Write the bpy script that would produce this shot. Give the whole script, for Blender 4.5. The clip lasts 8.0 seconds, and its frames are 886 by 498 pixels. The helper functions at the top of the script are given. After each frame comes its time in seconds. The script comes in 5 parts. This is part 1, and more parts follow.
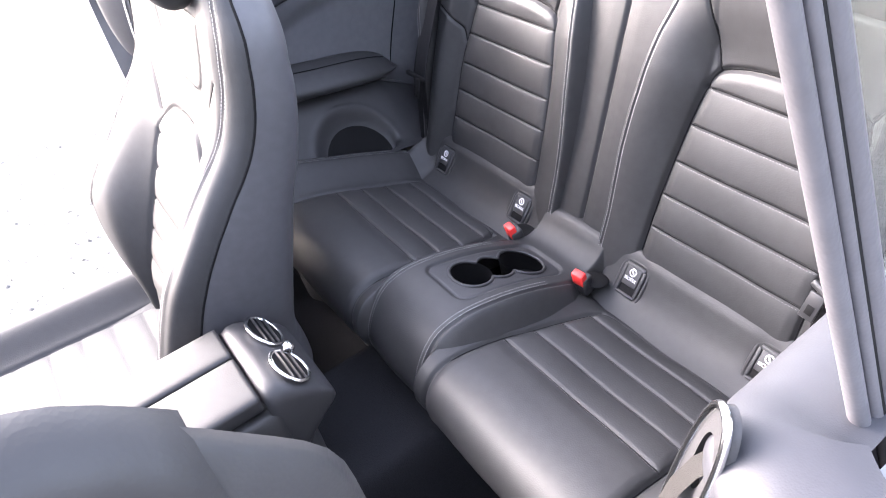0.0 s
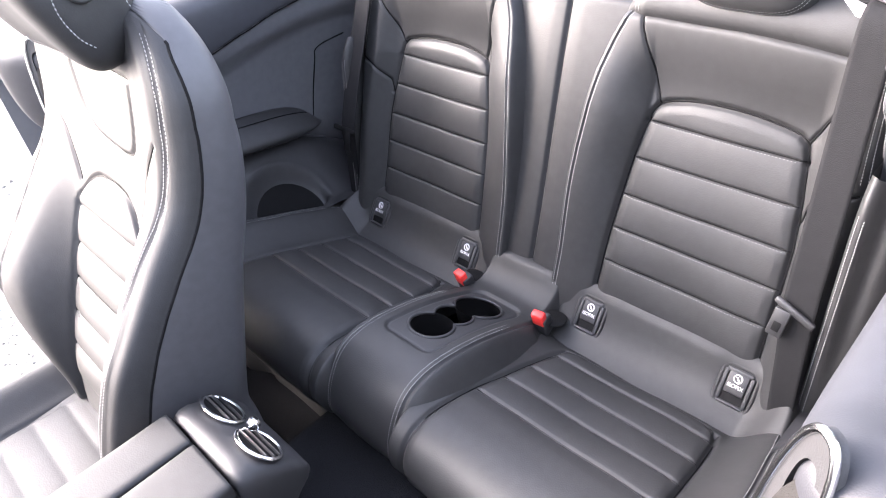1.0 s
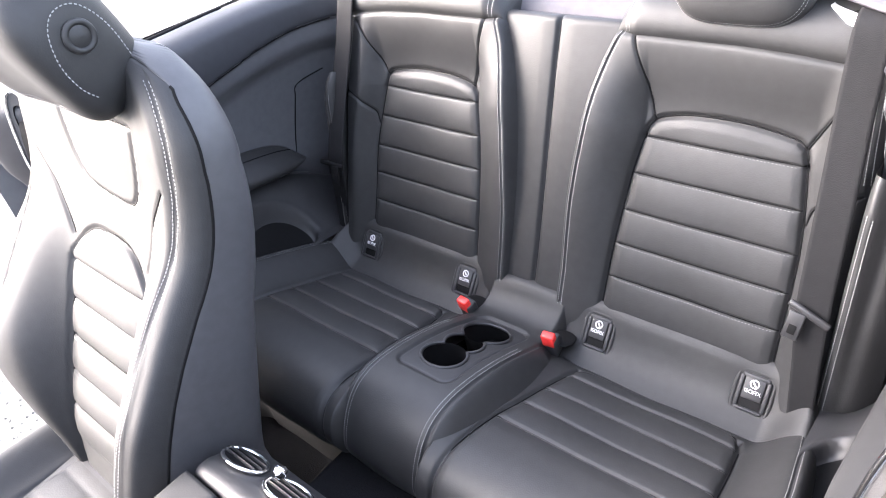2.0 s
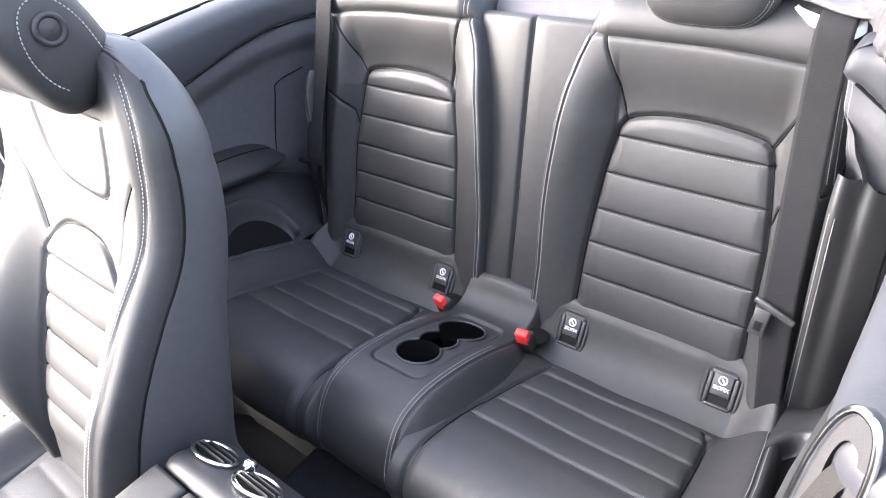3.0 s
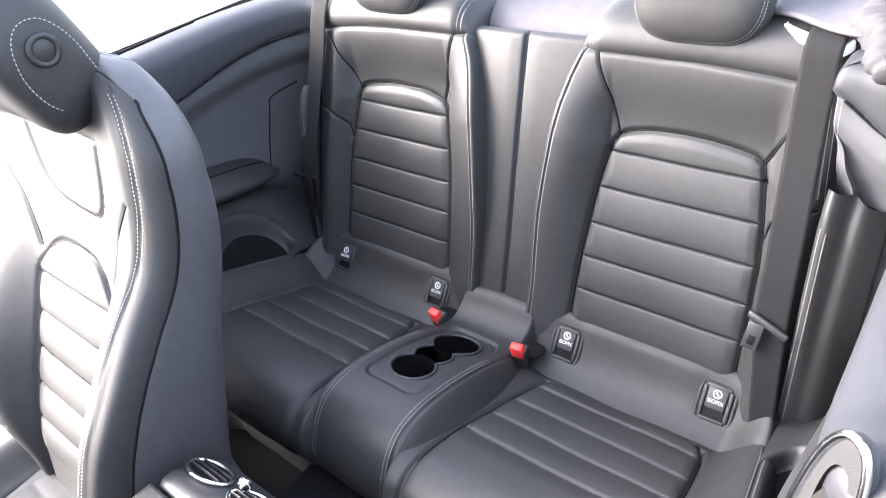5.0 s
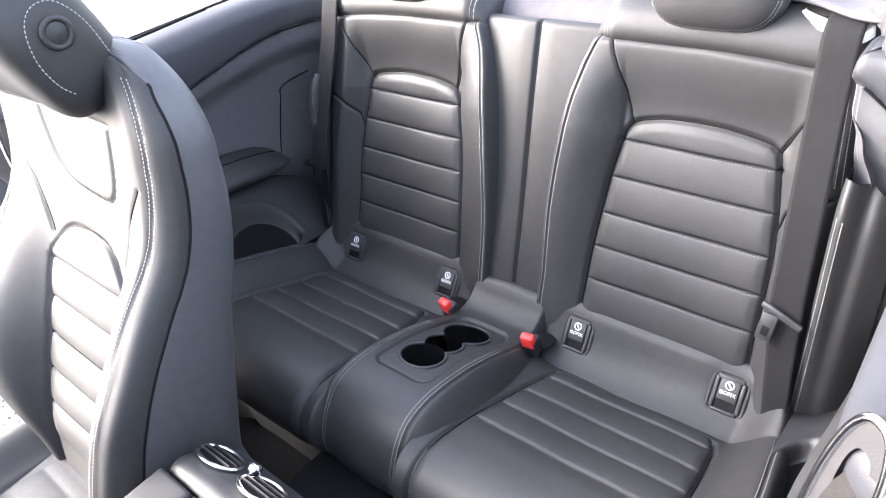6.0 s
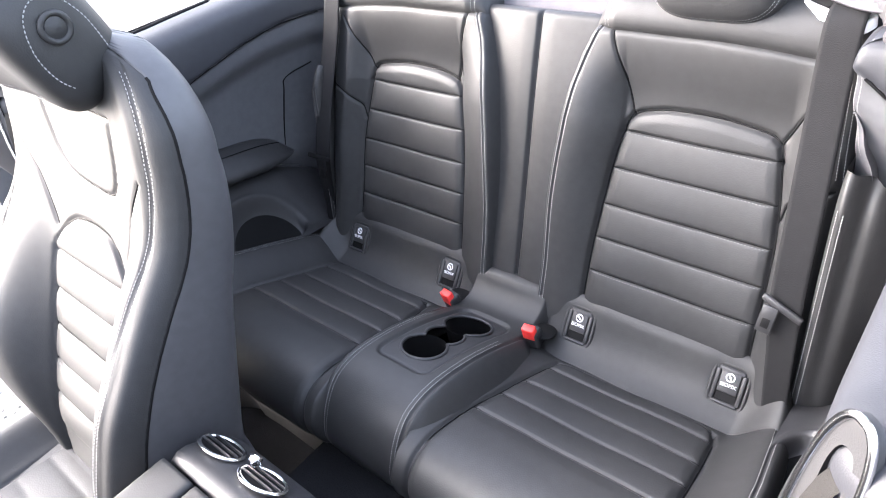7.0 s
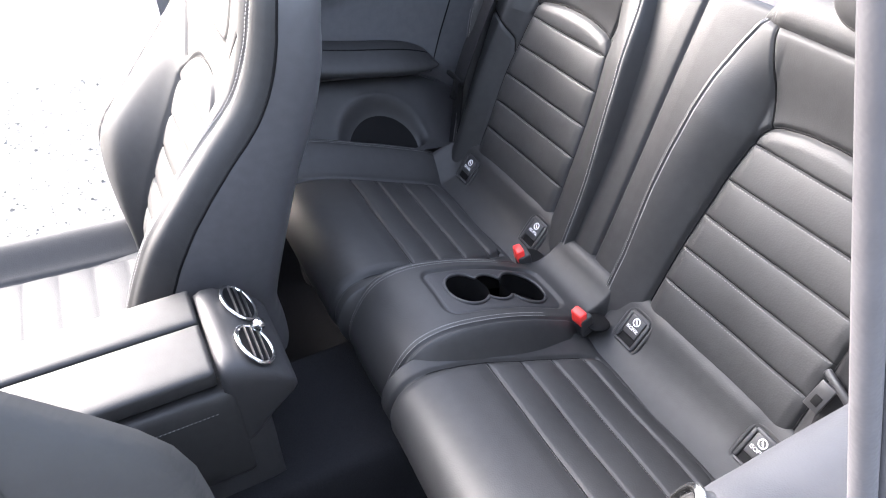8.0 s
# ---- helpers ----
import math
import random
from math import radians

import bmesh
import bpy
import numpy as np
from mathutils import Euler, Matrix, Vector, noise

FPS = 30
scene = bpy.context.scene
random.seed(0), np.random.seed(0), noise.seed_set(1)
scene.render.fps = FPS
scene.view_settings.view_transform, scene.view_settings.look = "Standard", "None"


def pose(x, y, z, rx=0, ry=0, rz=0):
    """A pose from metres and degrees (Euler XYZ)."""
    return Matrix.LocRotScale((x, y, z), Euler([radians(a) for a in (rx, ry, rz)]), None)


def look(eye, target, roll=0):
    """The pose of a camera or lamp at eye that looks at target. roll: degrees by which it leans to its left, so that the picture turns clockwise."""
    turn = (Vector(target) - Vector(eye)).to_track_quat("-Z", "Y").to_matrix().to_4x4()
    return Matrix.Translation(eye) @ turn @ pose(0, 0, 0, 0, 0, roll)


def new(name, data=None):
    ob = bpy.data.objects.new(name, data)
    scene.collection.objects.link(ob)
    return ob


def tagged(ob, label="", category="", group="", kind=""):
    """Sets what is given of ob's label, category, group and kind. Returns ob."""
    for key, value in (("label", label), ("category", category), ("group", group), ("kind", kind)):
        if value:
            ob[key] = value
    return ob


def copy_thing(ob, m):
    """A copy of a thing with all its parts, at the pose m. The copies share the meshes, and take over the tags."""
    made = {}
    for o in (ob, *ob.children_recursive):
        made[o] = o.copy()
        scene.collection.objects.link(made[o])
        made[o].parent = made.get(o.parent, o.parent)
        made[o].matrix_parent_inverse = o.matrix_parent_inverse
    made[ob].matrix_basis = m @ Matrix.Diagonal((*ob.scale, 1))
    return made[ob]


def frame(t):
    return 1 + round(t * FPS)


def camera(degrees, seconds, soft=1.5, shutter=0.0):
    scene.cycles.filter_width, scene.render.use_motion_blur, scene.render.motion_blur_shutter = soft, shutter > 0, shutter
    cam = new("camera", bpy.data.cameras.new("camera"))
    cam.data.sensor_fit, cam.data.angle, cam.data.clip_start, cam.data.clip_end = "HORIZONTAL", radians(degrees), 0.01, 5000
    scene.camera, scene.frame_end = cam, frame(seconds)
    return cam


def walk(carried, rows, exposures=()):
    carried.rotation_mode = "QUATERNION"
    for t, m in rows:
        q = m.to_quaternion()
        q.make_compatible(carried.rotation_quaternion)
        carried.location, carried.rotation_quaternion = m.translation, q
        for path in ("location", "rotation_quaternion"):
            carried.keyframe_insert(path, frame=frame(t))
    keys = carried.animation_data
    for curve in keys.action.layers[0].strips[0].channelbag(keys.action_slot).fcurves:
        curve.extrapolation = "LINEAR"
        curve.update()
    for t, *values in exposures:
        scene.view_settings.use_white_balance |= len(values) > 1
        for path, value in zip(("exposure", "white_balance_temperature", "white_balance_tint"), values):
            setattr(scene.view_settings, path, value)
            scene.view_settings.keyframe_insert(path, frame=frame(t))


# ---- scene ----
cam = camera(65.01, 8.0, 1.0)
PATH = [
    (0, (0.8017, -0.7283, 1.4408), (-0.1481, -0.2269, 0.5427), -11.77),
    (0.5, (0.8096, -0.7461, 1.4329), (-0.1842, -0.2425, 0.5851), -13.31),
    (1, (0.7169, -0.7883, 1.4297), (-0.1480, -0.0850, 0.5828), -9.89),
    (1.5, (0.6592, -0.8261, 1.4444), (-0.1532, -0.0237, 0.6344), -8.60),
    (1.7, (0.6522, -0.8320, 1.4398), (-0.1725, -0.0510, 0.6214), -10.90),
    (2.8, (0.6763, -0.8359, 1.4391), (-0.1482, -0.0512, 0.6240), -11.75),
    (3, (0.6829, -0.8292, 1.4320), (-0.1278, -0.0288, 0.6182), -10.47),
    (3.5, (0.6854, -0.8217, 1.4548), (-0.1540, -0.0182, 0.6739), -10.85),
    (4, (0.6870, -0.8266, 1.4451), (-0.1364, -0.0046, 0.6663), -9.99),
    (4.5, (0.6859, -0.8208, 1.4464), (-0.1219, 0.0019, 0.6523), -10.32),
    (6, (0.6790, -0.8290, 1.4323), (-0.1389, -0.0302, 0.6242), -10.54),
    (6.5, (0.6841, -0.8238, 1.4360), (-0.1425, -0.0364, 0.6256), -11.14),
    (7, (0.6907, -0.8178, 1.4347), (-0.1362, -0.0432, 0.6125), -11.27),
    (7.5, (0.7241, -0.7878, 1.4217), (-0.1740, -0.1184, 0.5819), -8.74),
    (8, (0.7766, -0.6858, 1.3878), (-0.2056, -0.2027, 0.5150), -1.21),
]
STOPS = 2.68
walk(cam, [(t, look(eye, target, roll)) for t, eye, target, roll in PATH],
     [(0.0, STOPS + 0.38, 6250, 20), (1.2, STOPS + 0.12, 6300, 18), (3.0, STOPS + 0.08, 6180, 14), (8.0, STOPS + 0.08, 6180, 14)])

# ---- world and light ----
world = bpy.data.worlds.new("sky")
scene.world = world
world.use_nodes = True
wt = world.node_tree
sky = wt.nodes.new("ShaderNodeTexSky")
sky.sky_type = "NISHITA"
sky.sun_disc = False
sky.sun_elevation, sky.sun_rotation = radians(26), radians(240)
sky.air_density, sky.dust_density, sky.ozone_density = 1.0, 5.0, 1.0
haze = wt.nodes.new("ShaderNodeHueSaturation")
haze.inputs["Saturation"].default_value = 0.55
wt.links.new(sky.outputs[0], haze.inputs["Color"])
wt.links.new(haze.outputs[0], wt.nodes["Background"].inputs[0])
wt.nodes["Background"].inputs[1].default_value = 0.31
sun = new("sun", bpy.data.lights.new("sun", "SUN"))
sun.data.energy, sun.data.angle, sun.data.color = 0.35, radians(42), (1.0, 0.98, 0.95)
sun.matrix_world = look((-2.56, -1.48, 1.4), (0, 0, 0))


# ---- materials ----
def material(name, colour, rough=0.5, metal=0.0, grain=None, bump=0.0, vary=0.15, spec=0.5, wear=3.0, fine=None):
    """Procedural surface: base colour mottled at two scales, with a fine relief. grain: size of the relief per metre."""
    m = bpy.data.materials.new(name)
    m.use_nodes = True
    nt = m.node_tree
    b = nt.nodes["Principled BSDF"]
    b.inputs["Roughness"].default_value, b.inputs["Metallic"].default_value = rough, metal
    b.inputs["Specular IOR Level"].default_value = spec
    co = nt.nodes.new("ShaderNodeTexCoord")
    big = nt.nodes.new("ShaderNodeTexNoise")
    big.inputs["Scale"].default_value, big.inputs["Detail"].default_value = wear, 4
    nt.links.new(co.outputs["Object"], big.inputs["Vector"])
    small = nt.nodes.new("ShaderNodeTexNoise")
    small.inputs["Scale"].default_value, small.inputs["Detail"].default_value = fine or 60, 3
    nt.links.new(co.outputs["Object"], small.inputs["Vector"])
    mix = nt.nodes.new("ShaderNodeMath")
    mix.operation = "ADD"
    nt.links.new(big.outputs[0], mix.inputs[0]), nt.links.new(small.outputs[0], mix.inputs[1])
    ramp = nt.nodes.new("ShaderNodeMapRange")
    ramp.inputs[1].default_value, ramp.inputs[2].default_value = 0.6, 1.4
    ramp.inputs[3].default_value, ramp.inputs[4].default_value = 1 - vary, 1 + vary
    nt.links.new(mix.outputs[0], ramp.inputs[0])
    col = nt.nodes.new("ShaderNodeVectorMath")
    col.operation = "SCALE"
    col.inputs[0].default_value = colour
    nt.links.new(ramp.outputs[0], col.inputs["Scale"])
    nt.links.new(col.outputs[0], b.inputs["Base Color"])
    rr = nt.nodes.new("ShaderNodeMapRange")
    rr.inputs[1].default_value, rr.inputs[2].default_value = 0.3, 0.7
    rr.inputs[3].default_value, rr.inputs[4].default_value = rough * 0.88, min(1.0, rough * 1.12)
    nt.links.new(big.outputs[0], rr.inputs[0]), nt.links.new(rr.outputs[0], b.inputs["Roughness"])
    if grain:
        v = nt.nodes.new("ShaderNodeTexVoronoi")
        v.inputs["Scale"].default_value = grain
        nt.links.new(co.outputs["Object"], v.inputs["Vector"])
        bp = nt.nodes.new("ShaderNodeBump")
        bp.inputs["Strength"].default_value, bp.inputs["Distance"].default_value = bump, 0.0006
        nt.links.new(v.outputs[0], bp.inputs["Height"])
        nt.links.new(bp.outputs[0], b.inputs["Normal"])
    return m


LEATHER = material("black_leather", (0.021, 0.021, 0.0218), 0.54, grain=420, bump=0.17, spec=0.40, vary=0.2, wear=5)
INSERT = material("black_leather_insert", (0.022, 0.022, 0.0228), 0.54, grain=330, bump=0.2, spec=0.40, vary=0.2, wear=6)
LEDGE = material("blue_grey_soft_trim", (0.020, 0.021, 0.026), 0.58, grain=700, bump=0.15)
SHELL = material("grey_black_shell", (0.055, 0.055, 0.060), 0.5, grain=900, bump=0.1)
TRIM = material("soft_black_trim", (0.080, 0.081, 0.088), 0.5, grain=800, bump=0.15, wear=4)
PLASTIC = material("black_plastic", (0.022, 0.022, 0.024), 0.55, grain=700, bump=0.2)
# near-black for dark joints and seals; also paints the shade inside recesses
PIT = material("dark_parts_and_recess_shade", (0.004, 0.004, 0.0045), 0.7, spec=0.15)
BELT = material("belt_webbing", (0.014, 0.014, 0.015), 0.75, grain=900, bump=0.5, spec=0.08)
SEAM_THREAD = material("dark_thread", (0.10, 0.10, 0.10), 0.7)
THREAD = material("grey_thread", (0.23, 0.23, 0.23), 0.7)
PALE_WEB = material("pale_webbing", (0.022, 0.021, 0.020), 0.8, grain=900, bump=0.5, spec=0.1)
CARPET = material("black_carpet", (0.010, 0.0102, 0.0115), 0.95, grain=500, bump=1.0, vary=0.4, spec=0.08, fine=300)
CHROME = material("satin_chrome", (0.75, 0.75, 0.76), 0.18, metal=1.0, vary=0.05)
RED = material("red_plastic", (0.75, 0.04, 0.035), 0.4)
TONGUE = material("dark_grey_metal", (0.03, 0.03, 0.032), 0.4, metal=0.2)
WHITE = material("white_print", (0.8, 0.8, 0.8), 0.6)
FABRIC = material("pale_grey_fabric", (0.055, 0.054, 0.058), 0.9, grain=300, bump=0.5, spec=0.2)
RUBBER = material("rubber_seal", (0.068, 0.066, 0.072), 0.55, grain=400, bump=0.2)
ROOF = material("grey_roof_cover", (0.075, 0.072, 0.082), 0.75, grain=500, bump=0.4, spec=0.25)
PAINT = material("grey_car_paint", (0.16, 0.165, 0.175), 0.25, vary=0.05)
GROUND = material("pale_concrete", (0.145, 0.143, 0.139), 0.95, grain=60, bump=1.0, vary=0.35, wear=2, fine=25)
STONE = material("gravel", (0.12, 0.118, 0.113), 0.9, vary=0.4, wear=20)
LEAF = material("hedge_leaf", (0.11, 0.12, 0.03), 0.6, vary=0.5, wear=2)
BARK = material("bark", (0.12, 0.09, 0.06), 0.9, grain=60, bump=1.0)
GLASS = bpy.data.materials.new("window_glass")
GLASS.use_nodes = True
gb = GLASS.node_tree.nodes["Principled BSDF"]
gb.inputs["Base Color"].default_value = (0.42, 0.50, 0.47, 1)
gb.inputs["Roughness"].default_value, gb.inputs["Transmission Weight"].default_value = 0.0, 1.0


# ---- building helpers ----
def link(name, me, mat, parent=None, label=""):
    me.materials.append(mat)
    me.shade_smooth()
    ob = new(name, me)
    ob.parent = parent
    if label:
        tagged(ob, label)
    return ob


def part(name, bm, mat, parent=None, label="", flat=False):
    me = bpy.data.meshes.new(name)
    bmesh.ops.recalc_face_normals(bm, faces=bm.faces)
    bm.to_mesh(me)
    bm.free()
    ob = link(name, me, mat, parent, label)
    if flat:
        me.shade_flat()
    return ob


def thing(name, label, category, group="", at=(0, 0, 0), kind=""):
    ob = new(name)
    ob.location = at
    ob.empty_display_size = 0.05
    return tagged(ob, label, category, group, kind)


def adopt(parent, *obs):
    for ob in obs:
        ob.parent = parent
        ob.matrix_parent_inverse = Matrix.Translation(parent.location).inverted()


def sub(parent, *obs):
    """Pieces of a part."""
    for ob in obs:
        ob.parent = parent


def mesh_of(name, verts, faces):
    me = bpy.data.meshes.new(name)
    me.from_pydata([tuple(v) for v in verts], [], [tuple(f) for f in faces])
    me.update()
    return me


def sheet(name, pts, mat, parent=None, label="", keep=None, flip=False, close_u=False, close_v=False):
    """A smooth grid surface from an array of points (n, m, 3). keep: which faces stay."""
    n, m = pts.shape[:2]
    idx = np.arange(n * m).reshape(n, m)
    a, b = (idx, np.roll(idx, -1, 0)) if close_u else (idx[:-1], idx[1:])
    def cols(k):
        return (k, np.roll(k, -1, 1)) if close_v else (k[:, :-1], k[:, 1:])
    (a0, a1), (b0, b1) = cols(a), cols(b)
    q = np.stack([a0, b0, b1, a1], -1).reshape(-1, 4)
    if keep is not None:
        q = q[keep.reshape(-1)]
    if flip:
        q = q[:, ::-1]
    used, inv = np.unique(q, return_inverse=True)
    def slope(axis, closed):
        return (np.roll(pts, -1, axis) - np.roll(pts, 1, axis)) if closed else np.gradient(pts, axis=axis)
    nv = np.cross(slope(0, close_u), slope(1, close_v)) * (-1 if flip else 1)
    size = np.linalg.norm(nv, axis=-1, keepdims=True)
    nv = np.where(size > 1e-12, nv / (size + 1e-20), 0).reshape(-1, 3)[used]
    ob = link(name, mesh_of(name, pts.reshape(-1, 3)[used].tolist(), inv.reshape(-1, 4).tolist()), mat, parent, label)
    if keep is not None:
        ob.data.normals_split_custom_set_from_vertices(nv.tolist())
    return ob


def spline(points, n):
    """n points along a smooth curve through the given ones (Catmull-Rom, even spacing)."""
    p = np.array(points, float)
    e = np.vstack([2 * p[0] - p[1], p, 2 * p[-1] - p[-2]])
    out = []
    for i in range(len(p) - 1):
        t = np.linspace(0, 1, 24, endpoint=False)[:, None]
        a, b, c, d = e[i], e[i + 1], e[i + 2], e[i + 3]
        out.append(0.5 * (2 * b + (c - a) * t + (2 * a - 5 * b + 4 * c - d) * t ** 2 + (3 * b - a - 3 * c + d) * t ** 3))
    q = np.vstack(out + [p[-1:]])
    s = np.r_[0, np.cumsum(np.linalg.norm(np.diff(q, axis=0), axis=1))]
    w = np.linspace(0, s[-1], n)
    return np.stack([np.interp(w, s, q[:, k]) for k in range(q.shape[1])], 1)


def dist(px, py, line):
    """Distance of grid points to a polyline."""
    d = np.full(px.shape, 9.0)
    for (x0, y0), (x1, y1) in zip(line[:-1], line[1:]):
        vx, vy = x1 - x0, y1 - y0
        t = np.clip(((px - x0) * vx + (py - y0) * vy) / (vx * vx + vy * vy + 1e-12), 0, 1)
        d = np.minimum(d, np.hypot(px - x0 - t * vx, py - y0 - t * vy))
    return d


def step(a, b, x):
    t = np.clip((x - a) / (b - a), 0, 1)
    return t * t * (3 - 2 * t)


def box(size, at=(0, 0, 0), bevel=0.0, m=None, segments=2):
    bm = bmesh.new()
    bmesh.ops.create_cube(bm, size=1)
    bmesh.ops.scale(bm, vec=size, verts=bm.verts)
    if bevel:
        bmesh.ops.bevel(bm, geom=list(bm.edges), offset=bevel, segments=segments, affect="EDGES", profile=0.5)
    bmesh.ops.translate(bm, vec=at, verts=bm.verts)
    if m is not None:
        bm.transform(m)
    return bm


def tube(points, radius, n=None, sides=8, squash=1.0, up=(0, 0, 1), closed=False):
    """Mesh arrays of a tube along a curve."""
    p = np.array(points, float) if n is None else spline(points, n)
    d = np.gradient(p, axis=0)
    if closed:
        d = np.roll(p, -1, 0) - np.roll(p, 1, 0)
    d /= np.linalg.norm(d, axis=1)[:, None] + 1e-12
    s = np.cross(d, np.array(up, float))
    s /= np.linalg.norm(s, axis=1)[:, None] + 1e-12
    u = np.cross(s, d)
    a = np.linspace(0, 2 * math.pi, sides, endpoint=False)
    return p[:, None, :] + radius * (np.cos(a)[None, :, None] * s[:, None, :] + squash * np.sin(a)[None, :, None] * u[:, None, :])


def stitches(name, points, parent, normal, length=0.0030, gap=0.0013, width=0.0006, offset=0.0, thread=None):
    """A row of thread stitches along a curve of points; normal: an array of outward directions or one direction."""
    p = np.array(points, float)
    s = np.r_[0, np.cumsum(np.linalg.norm(np.diff(p, axis=0), axis=1))]
    nn = np.broadcast_to(np.array(normal, float), p.shape)
    verts, faces = [], []
    k = int(s[-1] / (length + gap))
    for i in range(k):
        w = np.array([i * (length + gap), i * (length + gap) + length])
        a, b = [np.array([np.interp(x, s, p[:, j]) for j in range(3)]) for x in w]
        nv = np.array([np.interp(w.mean(), s, nn[:, j]) for j in range(3)])
        nv /= np.linalg.norm(nv) + 1e-9
        d = (b - a) / (np.linalg.norm(b - a) + 1e-9)
        side = np.cross(d, nv)
        a, b = a + side * offset, b + side * offset
        o = len(verts)
        for e, lift in ((a, 0.0), (a * 0.7 + b * 0.3, 1.0), (a * 0.3 + b * 0.7, 1.0), (b, 0.0)):
            for sx in (-1, 1):
                verts.append(e + side * sx * width * (0.6 + 0.4 * lift) + nv * width * (0.2 + 0.9 * lift))
        for q in range(3):
            faces.append((o + 2 * q, o + 2 * q + 1, o + 2 * q + 3, o + 2 * q + 2))
    return link(name, mesh_of(name, verts, faces), thread or THREAD, parent, "" if thread else "light grey thread")


def seam(points, r=0.0013, sink=0.0, normal=(0, 0, 1)):
    """The dark sewn joint at the bottom of a groove."""
    p = np.array(points, float) - np.array(normal, float) * sink
    return sheet("sewn_seam", tube(p, r, None, 6, up=(0.3, 0.2, 0.9)), PIT, close_v=True)


def grid_lookup(us, vs, pts, u, v):
    """Points on a grid surface at given (u, v), linear."""
    i = np.clip(np.searchsorted(us, u) - 1, 0, len(us) - 2)
    j = np.clip(np.searchsorted(vs, v) - 1, 0, len(vs) - 2)
    fu = ((u - us[i]) / (us[i + 1] - us[i]))[:, None]
    fv = ((v - vs[j]) / (vs[j + 1] - vs[j]))[:, None]
    return (pts[i, j] * (1 - fu) * (1 - fv) + pts[i + 1, j] * fu * (1 - fv) + pts[i, j + 1] * (1 - fu) * fv + pts[i + 1, j + 1] * fu * fv)


# ---- ground ----
bm = bmesh.new()
bmesh.ops.create_grid(bm, x_segments=60, y_segments=60, size=400)
ground = part("ground", bm, GROUND)
tagged(ground, "pale concrete yard with fine gravel", "ground", kind="structure")

# ---- rear backrests ----
C20, S20 = math.cos(radians(20)), math.sin(radians(20))


def on_back(x, s, h):
    return np.stack([x, 0.079 + s * S20 - h * C20, 0.739 + s * C20 + h * S20], -1)


BACK_NORMAL = np.array([0, -C20, S20])
IN_EDGE = [(0.146, -0.27), (0.147, -0.20), (0.149, -0.127), (0.152, -0.063), (0.157, 0.0), (0.164, 0.067), (0.175, 0.131)]
ARCH = [(0.175, 0.131), (0.179, 0.147), (0.188, 0.160), (0.205, 0.168), (0.244, 0.176), (0.297, 0.179), (0.341, 0.177), (0.385, 0.171), (0.410, 0.165), (0.423, 0.154), (0.429, 0.130)]
OUT_EDGE = [(0.429, 0.130), (0.440, 0.066), (0.448, 0.0), (0.450, -0.063), (0.450, -0.127), (0.452, -0.20), (0.453, -0.27)]
ROWS = (0.132, 0.067, 0.0, -0.063, -0.127)
STITCH = [(0.071, -0.27), (0.072, -0.20), (0.073, -0.14), (0.073, -0.07), (0.075, -0.01), (0.081, 0.067), (0.089, 0.14), (0.098, 0.20), (0.110, 0.25), (0.129, 0.299)]
UPPER_IN = [(0.188, 0.160), (0.171, 0.222), (0.153, 0.272), (0.147, 0.297)]
UPPER_OUT = [(0.423, 0.156), (0.441, 0.190), (0.464, 0.228), (0.487, 0.258)]
LOW_OUT = [(0.446, 0.045), (0.452, 0.072), (0.478, 0.096), (0.512, 0.112)]
CROSS = [(0.05, 0.298), (0.30, 0.298), (0.40, 0.292), (0.56, 0.276)]


TILT = 0.004


def edge_x(line, s):
    q = sorted((b, a) for a, b in line)
    return np.interp(s, [a for a, _ in q], [b for _, b in q])


